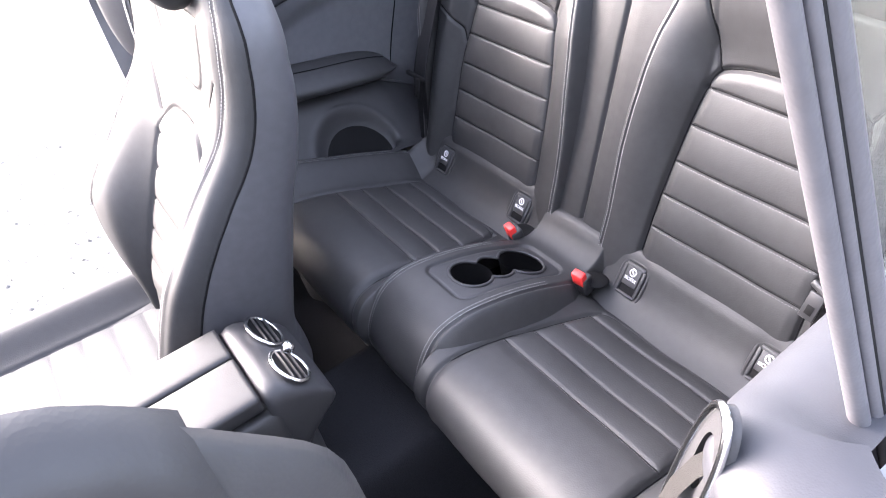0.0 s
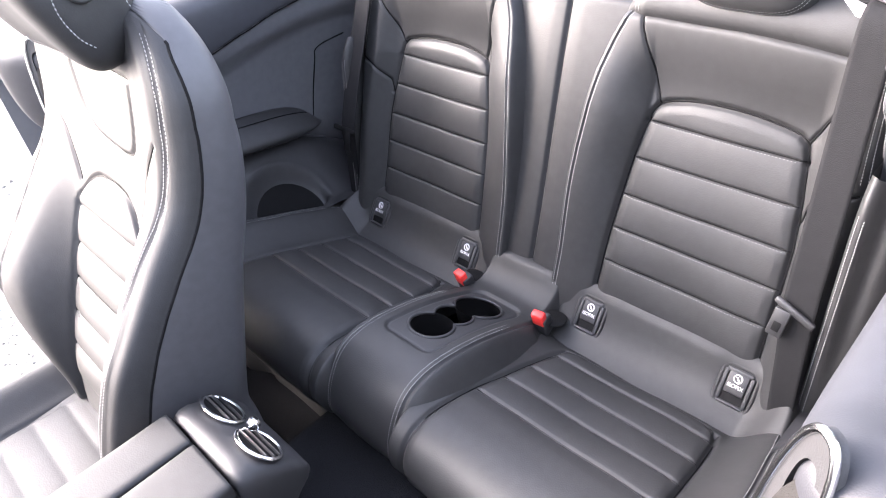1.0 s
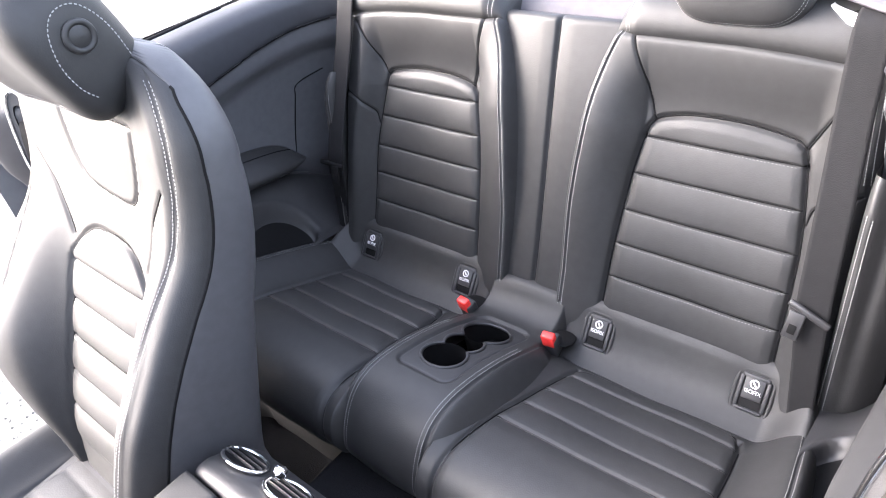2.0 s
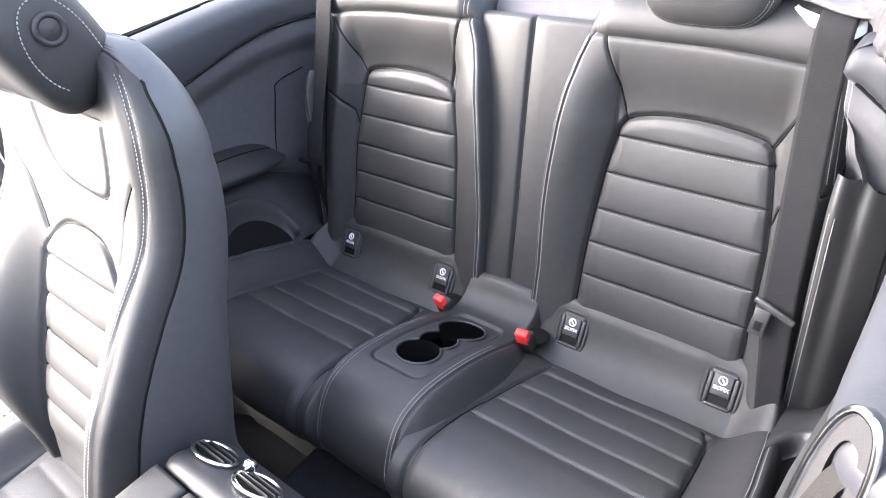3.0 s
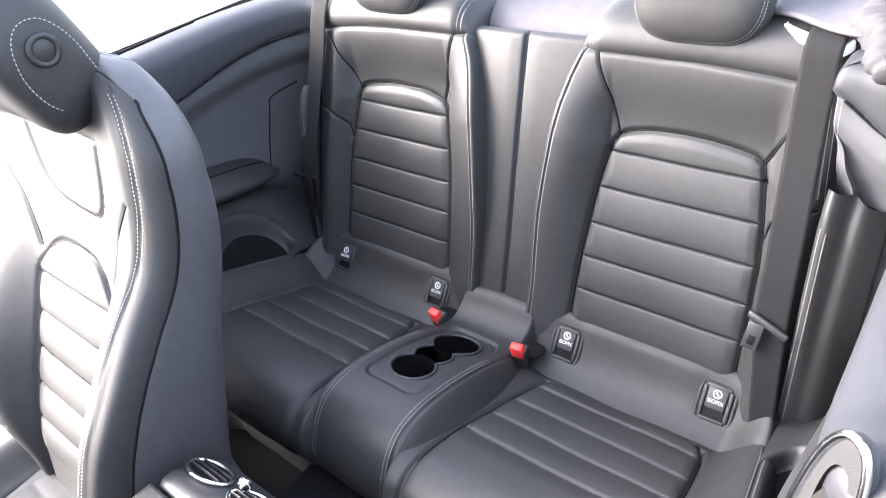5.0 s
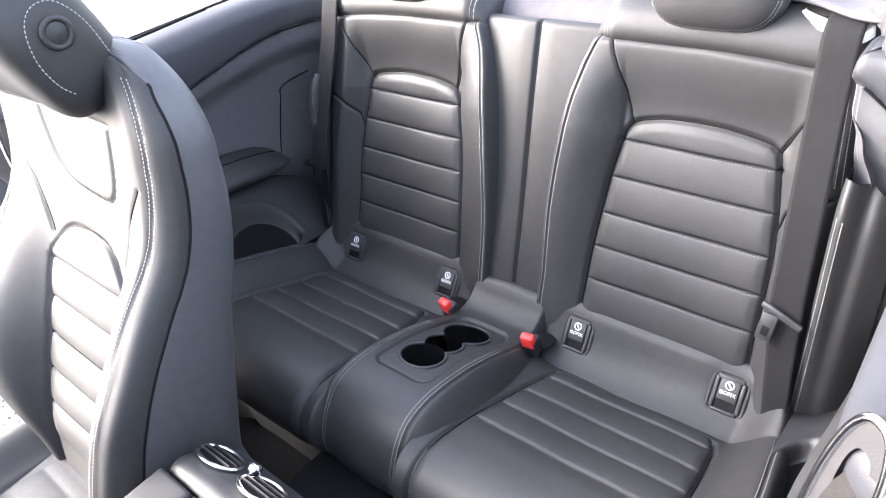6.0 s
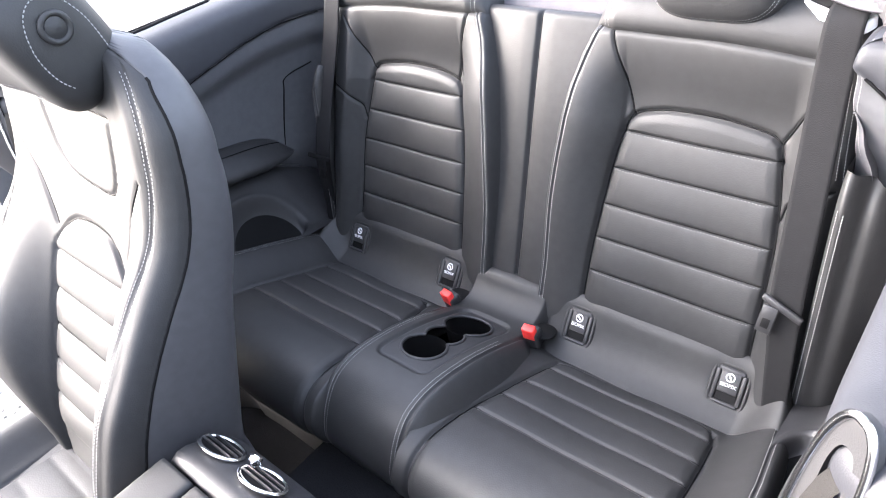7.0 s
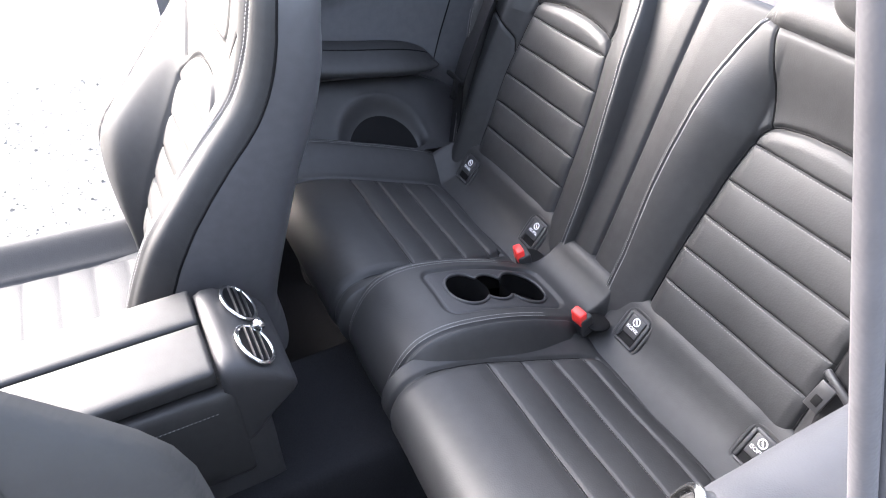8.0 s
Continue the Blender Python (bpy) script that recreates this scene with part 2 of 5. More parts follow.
def backrest_height(x, s):
    xi, xo = edge_x(IN_EDGE, s), edge_x(OUT_EDGE, s)
    xs = edge_x(STITCH, s)
    top = step(-0.24, 0.02, s)
    # inner bolster rises from the insert to the stitched crest, then falls to the centre panel
    crest = np.interp(s, [-0.27, -0.14, -0.07, 0.0, 0.07, 0.14, 0.20, 0.26, 0.30], [0.016, 0.022, 0.030, 0.038, 0.045, 0.049, 0.047, 0.042, 0.040])
    rise = np.clip((xi - x) / (xi - xs), 0, 1)
    inner = crest * (1 - (1 - rise) ** 1.9) * step(0.0, 0.10, rise + 0.03)
    outer = (0.030 + 0.006 * top) * step(0.0, 0.045, x - xo)
    h = inner + outer
    above = step(0.165, 0.295, s)
    h = h * (1 - above) + 0.040 * above - 0.016 * above * step(0.46, 0.56, x)
    h -= 0.046 * step(0.002, 0.024, xs - 0.004 - x)
    h -= 0.09 * step(0.505, 0.56, x)
    # six quilted channels in the insert
    inside = (x > xi) & (x < xo) & (s < 0.185)
    arch = dist(x, s, ARCH)
    below = (s < np.interp(x, [a for a, _ in ARCH], [b for _, b in ARCH]))
    inside &= below | (s < 0.12)
    band = np.array([-0.20, *sorted(ROWS), 0.19])
    st = s + TILT * (x - 0.155)
    k = np.clip(np.searchsorted(band, st) - 1, 0, 5)
    f = np.clip((st - band[k]) / (band[k + 1] - band[k]), 0, 1)
    puff = 0.0036 * np.clip(4 * f * (1 - f), 0, 1) ** 0.6
    side = step(0, 0.022, np.minimum(np.minimum(x - xi, xo - x), arch))
    h = h + np.where(inside, (puff + 0.001) * side, 0)
    # grooves along the seams
    for line, depth, width in ((IN_EDGE, 0.006, 0.004), (ARCH, 0.007, 0.004), (OUT_EDGE, 0.006, 0.004),
                               (UPPER_IN, 0.004, 0.0028), (UPPER_OUT, 0.004, 0.0028), (LOW_OUT, 0.005, 0.003),
                               (STITCH, 0.0028, 0.002), (CROSS, 0.012, 0.008)):
        h = h - depth * np.exp(-(dist(x, s, line) / width) ** 2)
    for r in ROWS:
        on = inside & (np.abs(st - r) < 0.012)
        h = h - np.where(on, 0.0034 * np.exp(-((st - r) / 0.0020) ** 2) * side, 0)
    # soft creases of worn leather
    h = h + 0.0012 * np.sin(31 * x + 9 * s) * np.sin(23 * s + 5 * x)
    return h, inside


REAR = {}


def backrest(m, label):
    root = REAR[m] = thing("rear_seat_unit", label, "car seat", "rear seats", (m * 0.3, -0.1, 0.26))
    us = np.linspace(0.045, 0.56, 300)
    near = np.array([-0.006, -0.004, -0.0027, -0.0018, -0.0009, 0.0, 0.0009, 0.0018, 0.0027, 0.004, 0.006])
    vs = np.linspace(-0.26, 0.298, 200)
    vs = vs[np.min(np.abs(vs[:, None] - np.array(ROWS)), 1) > 0.007]
    vs = np.sort(np.r_[vs, (np.array(ROWS)[:, None] + near).ravel()])
    X, V = np.meshgrid(us, vs, indexing="ij")
    slant = lambda x, v: TILT * (x - 0.155) * step(0.26, 0.15, v)
    S = V - slant(X, V)
    h, inside = backrest_height(X, S)
    pts = on_back(X, S, h)
    pts[..., 0] *= m
    cx, cs = (us[:-1] + us[1:]) / 2, (vs[:-1] + vs[1:]) / 2
    CX, CT = np.meshgrid(cx, cs, indexing="ij")
    CS = CT - slant(CX, CT)
    _, ins = backrest_height(CX, CS)
    band = np.array([-0.3, *sorted(ROWS), 0.3])
    made = []
    for k in range(6):
        made.append(sheet("channel", pts, INSERT, None, keep=ins & (CT > band[k]) & (CT <= band[k + 1]), flip=m < 0))
    upper_in = edge_x(UPPER_IN, CS)
    upper_out = edge_x(UPPER_OUT, CS)
    up = ~ins & (CX > upper_in) & (CX < upper_out) & (CS > 0.12)
    inner = ~ins & ~up & (CX < 0.3)
    outer = ~ins & ~up & (CX >= 0.3)
    made.append(sheet("shoulder_panel", pts, LEATHER, keep=up, flip=m < 0))
    made.append(sheet("inner_bolster", pts, LEATHER, keep=inner, flip=m < 0))
    made.append(sheet("outer_bolster", pts, LEATHER, keep=outer, flip=m < 0))
    # padded head section above the cross seam, rolling over to the rear
    pu = np.linspace(0.112, 0.512, 120)
    prof = spline([(0.156, 1.012), (0.146, 1.022), (0.140, 1.034), (0.143, 1.052), (0.156, 1.070), (0.180, 1.083), (0.215, 1.089), (0.27, 1.084), (0.31, 1.06), (0.32, 1.02)], 52)
    PX, PK = np.meshgrid(pu, np.arange(52), indexing="ij")
    head = np.stack([PX, prof[PK, 0], prof[PK, 1]], -1)
    lift = np.clip((head[..., 2] - 1.012) / 0.077, 0, 1)
    round_in = 1 - np.sqrt(np.clip(1 - np.clip((0.172 - PX) / 0.060, 0, 1) ** 2.2, 0, 1))
    head[..., 2] -= (0.066 * round_in + 0.055 * step(0.44, 0.58, PX)) * lift
    head[..., 1] += 0.016 * np.clip((0.15 - PX) / 0.04, 0, 1)
    head[..., 2] -= 0.016 * step(0.30, 0.52, PX) * (1 - lift)
    head[..., 2] -= 0.003 * np.exp(-((PX - 0.136) / 0.0025) ** 2)
    head[..., 0] *= m
    made.append(sheet("head_section", head, LEATHER, flip=m < 0))
    # double seam on the inner bolster and on the head section, single rows on the channels
    nn = BACK_NORMAL * np.array([m, 1, 1])
    line = spline(STITCH, 160)
    for off in (-0.0035, 0.0035):
        q = line.copy()
        q[:, 0] += off
        made.append(stitches("stitching", grid_lookup(us, vs, pts, q[:, 0], q[:, 1]), None, nn))
    for off in (-0.0035, 0.0035):
        s = np.linspace(0.13, 0.27, 60)
        made.append(stitches("stitching", grid_lookup(us, vs, pts, 0.506 + off + 0.10 * (0.2 - s), s), None, nn))
    for r in ROWS:
        x = np.linspace(edge_x(IN_EDGE, r) + 0.006, edge_x(OUT_EDGE, r) - 0.006, 80)
        q = grid_lookup(us, vs, pts, x, np.full(80, r - 0.0035))
        made.append(stitches("stitching", q, None, nn, 0.003, 0.0024, 0.0005, thread=SEAM_THREAD))
    for off in (-0.003, 0.003):
        j = int(np.argmin(abs(pu - (0.136 + off * 1.2))))
        made.append(stitches("stitching", head[j, 2:40] + np.array([0, -0.001, 0.001]), None, (0, -0.5, 0.86)))
    # sewn joints
    def seam_on(line, n=90, r=0.0017):
        q = spline(line, n)
        v = q[:, 1] + slant(q[:, 0], q[:, 1])
        made.append(seam(grid_lookup(us, vs, pts, q[:, 0], v), r, -0.0004, nn))
    seam_on(IN_EDGE)
    seam_on(ARCH)
    seam_on(OUT_EDGE)
    seam_on(UPPER_IN[:3] + [(0.149, 0.288)], 40)
    seam_on(UPPER_OUT, 40)
    seam_on(LOW_OUT, 30)
    seam_on([(0.132, 0.2965), (0.30, 0.2965), (0.40, 0.2905), (0.53, 0.278)], 60, 0.003)
    for r in ROWS:
        x = np.linspace(edge_x(IN_EDGE, r) + 0.003, edge_x(OUT_EDGE, r) - 0.003, 60)
        made.append(seam(grid_lookup(us, vs, pts, x, np.full(60, r)), 0.0013, -0.0002, nn))
    adopt(root, *made)
    return root


backrest(1, "black leather rear seat with quilted backrest and cushion, grey stitching")
backrest(-1, "black leather rear seat with quilted channels beside the far armrest")

# centre panel between the two backrests
panel = thing("centre_back_panel", "narrow smooth black leather panel between the rear backrests", "seat panel", at=(0, 0.08, 0.55))
us, vs = np.linspace(-0.125, 0.125, 91), np.linspace(-0.26, 0.335, 140)
X, S = np.meshgrid(us, vs, indexing="ij")
h = 0.004 + 0.016 * step(-0.2, 0.3, S) - 0.006 * (np.abs(X) / 0.11) ** 2 - 0.007 * np.exp(-(X / 0.0032) ** 2)
h += 0.004 * np.sqrt(np.clip(np.abs(X) / 0.03, 0, 1))
over = np.clip((S - 0.296) / 0.039, 0, 1)
pts = on_back(X, S - 0.028 * over ** 2, h - 0.075 * (1 - np.sqrt(np.clip(1 - over ** 2, 0, 1))))
left = np.broadcast_to(((us[:-1] + us[1:]) / 2 < 0)[:, None], (90, 139))
made = [sheet("panel_half", pts, LEATHER, keep=left), sheet("panel_half", pts, LEATHER, keep=~left)]
made.append(seam(pts[45, 2:132], 0.0019, 0.0004, BACK_NORMAL))
adopt(panel, *made)


# ---- rear headrests ----
def rounded_block(w, d, hgt, r_top=0.5, n=64, mm=40, power=3.2, taper=0.0):
    """Points of a closed cushion: a superellipsoid of that width, depth and height round its centre."""
    a = np.linspace(0, 2 * math.pi, n, endpoint=False)
    b = np.linspace(-math.pi / 2, math.pi / 2, mm)
    A, B = np.meshgrid(a, b, indexing="ij")
    f = lambda v, p: np.sign(v) * np.abs(v) ** (2 / p)
    x = w / 2 * f(np.cos(A), power) * f(np.cos(B), power)
    y = d / 2 * f(np.sin(A), 2.4) * f(np.cos(B), 2.6)
    z = hgt / 2 * f(np.sin(B), power)
    x = x * (1 + taper * z / hgt)
    return np.stack([x, y, z], -1)


def rear_headrest(x, label):
    root = thing("rear_headrest", label, "headrest", "rear headrests", (x, 0.20, 1.06))
    m = np.array(pose(x, 0.176, 1.147, -10))
    def put(p):
        return p @ m[:3, :3].T + m[:3, 3]
    body = sheet("pad", put(rounded_block(0.200, 0.085, 0.205, power=3.6)), INSERT, close_u=True)
    rim = []
    for k in (0.925, 0.955):
        a = np.linspace(0, 2 * math.pi, 260)
        f = lambda v, p: np.sign(v) * np.abs(v) ** (2 / p)
        rx, rz = 0.100 * k * f(np.cos(a), 3.6), 0.1025 * k * f(np.sin(a), 3.6)
        cb = np.sqrt(1 - np.abs(rz / 0.1025) ** 3.6)
        ca = np.clip(np.abs(rx) / (0.100 * cb ** (2 / 3.6)), 0, 0.995) ** 1.8
        ry = -0.0425 * np.sqrt(1 - ca ** 2) ** (2 / 2.4) * cb ** (2 / 2.6) - 0.0006
        nrm = np.stack([np.cos(a), np.full(260, -0.9), np.sin(a)], -1)
        rim.append(stitches("stitching", put(np.stack([rx, ry, rz], -1)), None, nrm @ m[:3, :3].T))
    posts = [sheet("post", tube([(x + dx, 0.20, 1.03), (x + dx, 0.19, 1.09)], 0.006, 6, 12), CHROME, close_v=True) for dx in (-0.05, 0.05)]
    adopt(root, body, *rim, *posts)
    return root


rear_headrest(0.301, "black leather rear headrest with double grey stitching")
rear_headrest(-0.309, "black leather rear headrest standing on the far backrest")

# ---- rear cushions ----
ROLL = [(-0.092, 0.470), (-0.078, 0.478), (-0.060, 0.485), (-0.042, 0.494), (-0.027, 0.507), (-0.015, 0.524), (-0.006, 0.542), (0.001, 0.555), (0.010, 0.563), (0.021, 0.566), (0.036, 0.562), (0.055, 0.545)]
CUSH = [(-0.070, 0.474), (-0.09, 0.489), (-0.122, 0.503), (-0.181, 0.522), (-0.239, 0.541), (-0.298, 0.562), (-0.35, 0.577), (-0.395, 0.583), (-0.432, 0.574), (-0.457, 0.547), (-0.465, 0.510), (-0.452, 0.470), (-0.425, 0.435), (-0.40, 0.37), (-0.39, 0.25)]
cush = spline(CUSH, 300)
cush_d = np.gradient(cush, axis=0)
cush_d /= np.linalg.norm(cush_d, axis=1)[:, None]
cush_n = np.stack([cush_d[:, 1], -cush_d[:, 0]], 1)
cush_s = np.r_[0, np.cumsum(np.linalg.norm(np.diff(cush, axis=0), axis=1))]
SEAMS_Y = (-0.122, -0.181, -0.239, -0.298)


def s_at(y):
    return float(np.interp(-y, -cush[:170, 0], cush_s[:170]))


SEAM_S = [s_at(y) for y in SEAMS_Y]


def crest_x(s):
    return np.interp(s, [s_at(-0.08), s_at(-0.12), s_at(-0.22), s_at(-0.36), s_at(-0.36) + 0.15], [0.530, 0.538, 0.551, 0.562, 0.555])


def cushion_height(x, s):
    y = np.interp(s, cush_s, cush[:, 0])
    low = step(s_at(-0.40), s_at(-0.40) + 0.12, s)
    xi = np.interp(s, SEAM_S + [s_at(-0.40)], [0.153, 0.143, 0.138, 0.131, 0.126])
    xo = np.interp(s, SEAM_S + [s_at(-0.40)], [0.458, 0.465, 0.470, 0.474, 0.478])
    rear = s_at(-0.085)
    xc = crest_x(s)
    tuck = 0.03 * step(0.098, 0.080, x)
    h = (0.046 - 0.018 * low) * step(0.0, 1.0, (x - xo - 0.002) / (xc - xo))
    h += 0.006 * (1 - low) * step(0.0, 0.05, xi - x)
    h -= 0.13 * step(0.008, 0.062, x - xc) + tuck
    panel = [(0.165, rear + 0.012), (0.185, rear), (0.30, rear - 0.004), (0.425, rear), (0.448, rear + 0.015)]
    inside = (x > xi) & (x < xo) & (s > np.interp(x, [p[0] for p in panel], [p[1] for p in panel]))
    band = np.array([rear, *SEAM_S, s_at(-0.41)])
    k = np.clip(np.searchsorted(band, s) - 1, 0, 4)
    f = np.clip((s - band[k]) / (band[k + 1] - band[k]), 0, 1)
    puff = np.where(k < 4, 0.0045 * np.clip(4 * f * (1 - f), 0, 1) ** 0.6, 0.0045 * np.clip(f * 4, 0, 1) ** 0.6)
    edge = step(0, 0.02, np.minimum(x - xi, xo - x))
    h = h + np.where(inside, puff * edge, 0)
    inner = [(a, b) for a, b in zip((0.160, 0.153, 0.143, 0.138, 0.131, 0.126, 0.122), [rear + 0.01] + SEAM_S + [s_at(-0.40), s_at(-0.40) + 0.2])]
    outer = [(a, b) for a, b in zip((0.450, 0.458, 0.465, 0.470, 0.474, 0.478, 0.48), [rear + 0.015] + SEAM_S + [s_at(-0.40), s_at(-0.40) + 0.2])]
    for line in (panel, inner, outer):
        h = h - 0.006 * np.exp(-(dist(x, s, line) / 0.0042) ** 2)
    for r in SEAM_S:
        h = h - np.where((x > xi) & (x < xo), 0.0034 * np.exp(-((s - r) / 0.0024) ** 2) * edge, 0)
    h = h - 0.003 * np.exp(-((x - xc) / 0.0024) ** 2)
    h += 0.0013 * np.sin(27 * x + 14 * s) * np.sin(19 * s - 7 * x)
    return h, inside


def cushion(m):
    root = REAR[m]
    us, ks = np.linspace(0.080, 0.626, 273), np.arange(300)
    X, K = np.meshgrid(us, ks, indexing="ij")
    h, _ = cushion_height(X, cush_s[K])
    pts = np.stack([X * m, cush[K, 0] + h * cush_n[K, 0], cush[K, 1] + h * cush_n[K, 1]], -1)
    CX, CS = np.meshgrid((us[:-1] + us[1:]) / 2, (cush_s[:-1] + cush_s[1:]) / 2, indexing="ij")
    _, ins = cushion_height(CX, CS)
    band = [-1, *SEAM_S, 9]
    made = []
    for k in range(5):
        made.append(sheet("channel" if k < 4 else "front_pad", pts, INSERT if k < 4 else LEATHER, keep=ins & (CS > band[k]) & (CS <= band[k + 1]), flip=m > 0))
    made.append(sheet("inner_flank", pts, LEATHER, keep=~ins & (CX < 0.3), flip=m > 0))
    made.append(sheet("outer_bolster", pts, LEATHER, keep=~ins & (CX >= 0.3), flip=m > 0))
    nn = np.array([0, -0.32, 0.94])
    for off in (-0.0035, 0.0035):
        s = np.linspace(s_at(-0.08), s_at(-0.40), 120)
        made.append(stitches("stitching", grid_lookup(us, cush_s, pts, crest_x(s) + off, s), None, nn))
    rear = s_at(-0.085)
    for line in (((0.165, rear + 0.012), (0.185, rear), (0.30, rear - 0.004), (0.425, rear), (0.448, rear + 0.015)),
                 [(a, b) for a, b in zip((0.153, 0.143, 0.138, 0.131, 0.126), SEAM_S + [s_at(-0.40)])],
                 [(a, b) for a, b in zip((0.458, 0.465, 0.470, 0.474, 0.478), SEAM_S + [s_at(-0.40)])]):
        q = spline(line, 70)
        made.append(seam(grid_lookup(us, cush_s, pts, q[:, 0], q[:, 1]), 0.0013, -0.0004, nn))
    for r in SEAM_S:
        x0, x1 = np.interp(r, SEAM_S, [0.157, 0.147, 0.142, 0.135]), np.interp(r, SEAM_S, [0.454, 0.461, 0.466, 0.470])
        x = np.linspace(x0, x1, 60)
        made.append(seam(grid_lookup(us, cush_s, pts, x, np.full(60, r)), 0.0013, -0.0002, nn))
        q = grid_lookup(us, cush_s, pts, x, np.full(60, r + 0.0036))
        made.append(stitches("stitching", q, None, nn, 0.003, 0.0024, 0.0005, thread=SEAM_THREAD))
    # upright roll at the rear of the cushion, which carries the child-seat anchors
    roll = spline(ROLL, 60)
    ru = np.linspace(0.086, 0.585, 180)
    RX, RK = np.meshgrid(ru, np.arange(60), indexing="ij")
    rp = np.stack([RX, roll[RK, 0], roll[RK, 1]], -1)
    ends = step(0.100, 0.086, RX) ** 1.6 * 0.008
    rp[..., 2] -= ends * 0.6
    rp[..., 1] += ends
    crest = np.interp(rp[..., 1], [-0.09, -0.04, 0.0, 0.02], [0.531, 0.522, 0.508, 0.500])
    flat = np.minimum(0.511 + 0.50 * (rp[..., 1] + 0.100), 0.560)
    rp[..., 2] += np.maximum(flat - rp[..., 2], 0) * step(0.462, 0.530, RX) * step(0.030, 0.010, rp[..., 1]) - 0.13 * step(0.004, 0.060, RX - crest)
    for cx in (0.1576, 0.4376):
        dip = 0.0040 * np.exp(-(((RX - cx) / 0.030) ** 4)) * np.exp(-(((rp[..., 1] + 0.014) / 0.026) ** 4))
        rp[..., 1] += dip * 0.7
        rp[..., 2] -= dip * 0.7
    rp[..., 0] *= m
    made.append(sheet("rear_roll", rp, LEATHER, flip=m < 0))
    adopt(root, *made)
    return root


cushion(1)
cushion(-1)


# ---- child-seat anchor covers ----
def text_mesh(body, size):
    cu = bpy.data.curves.new("text", "FONT")
    cu.body, cu.size, cu.align_x, cu.align_y, cu.extrude = body, size, "CENTER", "CENTER", 0.0003
    tmp = bpy.data.objects.new("text", cu)
    scene.collection.objects.link(tmp)
    me = bpy.data.meshes.new_from_object(tmp.evaluated_get(bpy.context.evaluated_depsgraph_get()))
    bpy.data.objects.remove(tmp)
    return me


def anchor(x):
    """Black cover with a frame, a pictogram, printed word and a dark slot below."""
    root = thing("anchor_cover", "black plastic child-seat anchor cover with white print", "anchor cover", "child-seat anchors", (x, 0.0, 0.521))
    m = pose(x, -0.0178, 0.5196, 54, 0, 0) @ Matrix.Scale(0.86, 4)
    frame_bm = bmesh.new()
    for sx, sy, w, hh in ((0, 0.032, 0.050, 0.010), (0, -0.033, 0.050, 0.007), (-0.0245, 0, 0.009, 0.062), (0.0245, 0, 0.009, 0.062)):
        b = box((w, hh, 0.009), (sx, sy, 0.001), 0.003)
        me = bpy.data.meshes.new("tmp")
        b.to_mesh(me)
        b.free()
        frame_bm.from_mesh(me)
        bpy.data.meshes.remove(me)
    frame_bm.transform(m)
    f = part("frame", frame_bm, PLASTIC)
    welt_a = np.linspace(0, 2 * math.pi, 56, endpoint=False)
    sq = lambda v: np.sign(v) * np.abs(v) ** 0.36
    mm = np.array(m)
    loop = np.stack([0.0335 * sq(np.cos(welt_a)), 0.0425 * sq(np.sin(welt_a)), np.full(56, -0.0012)], -1) @ mm[:3, :3].T + mm[:3, 3]
    welt = sheet("leather_welt", tube(loop, 0.0038, None, 8, closed=True, up=m.to_3x3() @ Vector((0, 0, 1))), LEATHER, close_u=True, close_v=True)
    cover = part("flap", box((0.038, 0.042, 0.006), (0, 0.009, 0.003), 0.002, m), PLASTIC)
    # solid near-black block; the colour stands in for the slot's shade
    slot = part("slot", box((0.038, 0.018, 0.003), (0, -0.021, 0.0), 0, m), PIT, flat=True)
    me = text_mesh("ISOFIX", 0.0104)
    me.transform(m @ Matrix.Translation((0, 0.0035, 0.0066)))
    word = link("lettering", me, WHITE)
    a = np.linspace(0, 2 * math.pi, 32, endpoint=False)
    ring = np.stack([0.0076 * np.cos(a), 0.0195 + 0.0076 * np.sin(a), np.full(32, 0.0065)], -1)
    ring = ring @ mm[:3, :3].T + mm[:3, 3]
    picto = sheet("pictogram_ring", tube(ring, 0.0011, None, 6, closed=True, up=m.to_3x3() @ Vector((0, 0, 1))), WHITE, close_u=True, close_v=True)
    bar = part("pictogram_bar", box((0.003, 0.009, 0.0012), (0, 0, 0), 0.0004, m @ Matrix.Translation((0, 0.0195, 0.0066)) @ Matrix.Rotation(radians(40), 4, "Z")), WHITE)
    adopt(root, f, cover, slot, welt)
    sub(cover, word, picto, bar)


for x in (-0.4376, -0.1576, 0.1576, 0.4376):
    anchor(x)

# ---- centre armrest with cup holders ----
arm = thing("rear_centre_console", "black leather rear centre console with two open cup holders", "centre console", at=(0, -0.3, 0.26))
AP = [(0.050, 0.532), (0.031, 0.553), (0.012, 0.562), (-0.002, 0.560), (-0.012, 0.552), (-0.023, 0.540), (-0.039, 0.529), (-0.060, 0.522), (-0.085, 0.526), (-0.106, 0.535), (-0.18, 0.571), (-0.254, 0.598), (-0.33, 0.614), (-0.385, 0.609), (-0.42, 0.584), (-0.447, 0.539), (-0.457, 0.498), (-0.446, 0.458), (-0.418, 0.42), (-0.40, 0.28)]
ap = spline(AP, 240)
ad = np.gradient(ap, axis=0)
ad /= np.linalg.norm(ad, axis=1)[:, None]
an = np.stack([-ad[:, 1], ad[:, 0]], 1) * -1
au = np.linspace(-0.165, 0.165, 165)
X, K = np.meshgrid(au, np.arange(240), indexing="ij")
ax = np.abs(X)
Y = ap[K, 0]
drop = 0.055 * step(0.086, 0.150, ax) + 0.004 * (ax / 0.08) ** 2 + 0.004 * np.exp(-((ax - 0.088) / 0.003) ** 2)
rear = step(-0.11, -0.06, Y)
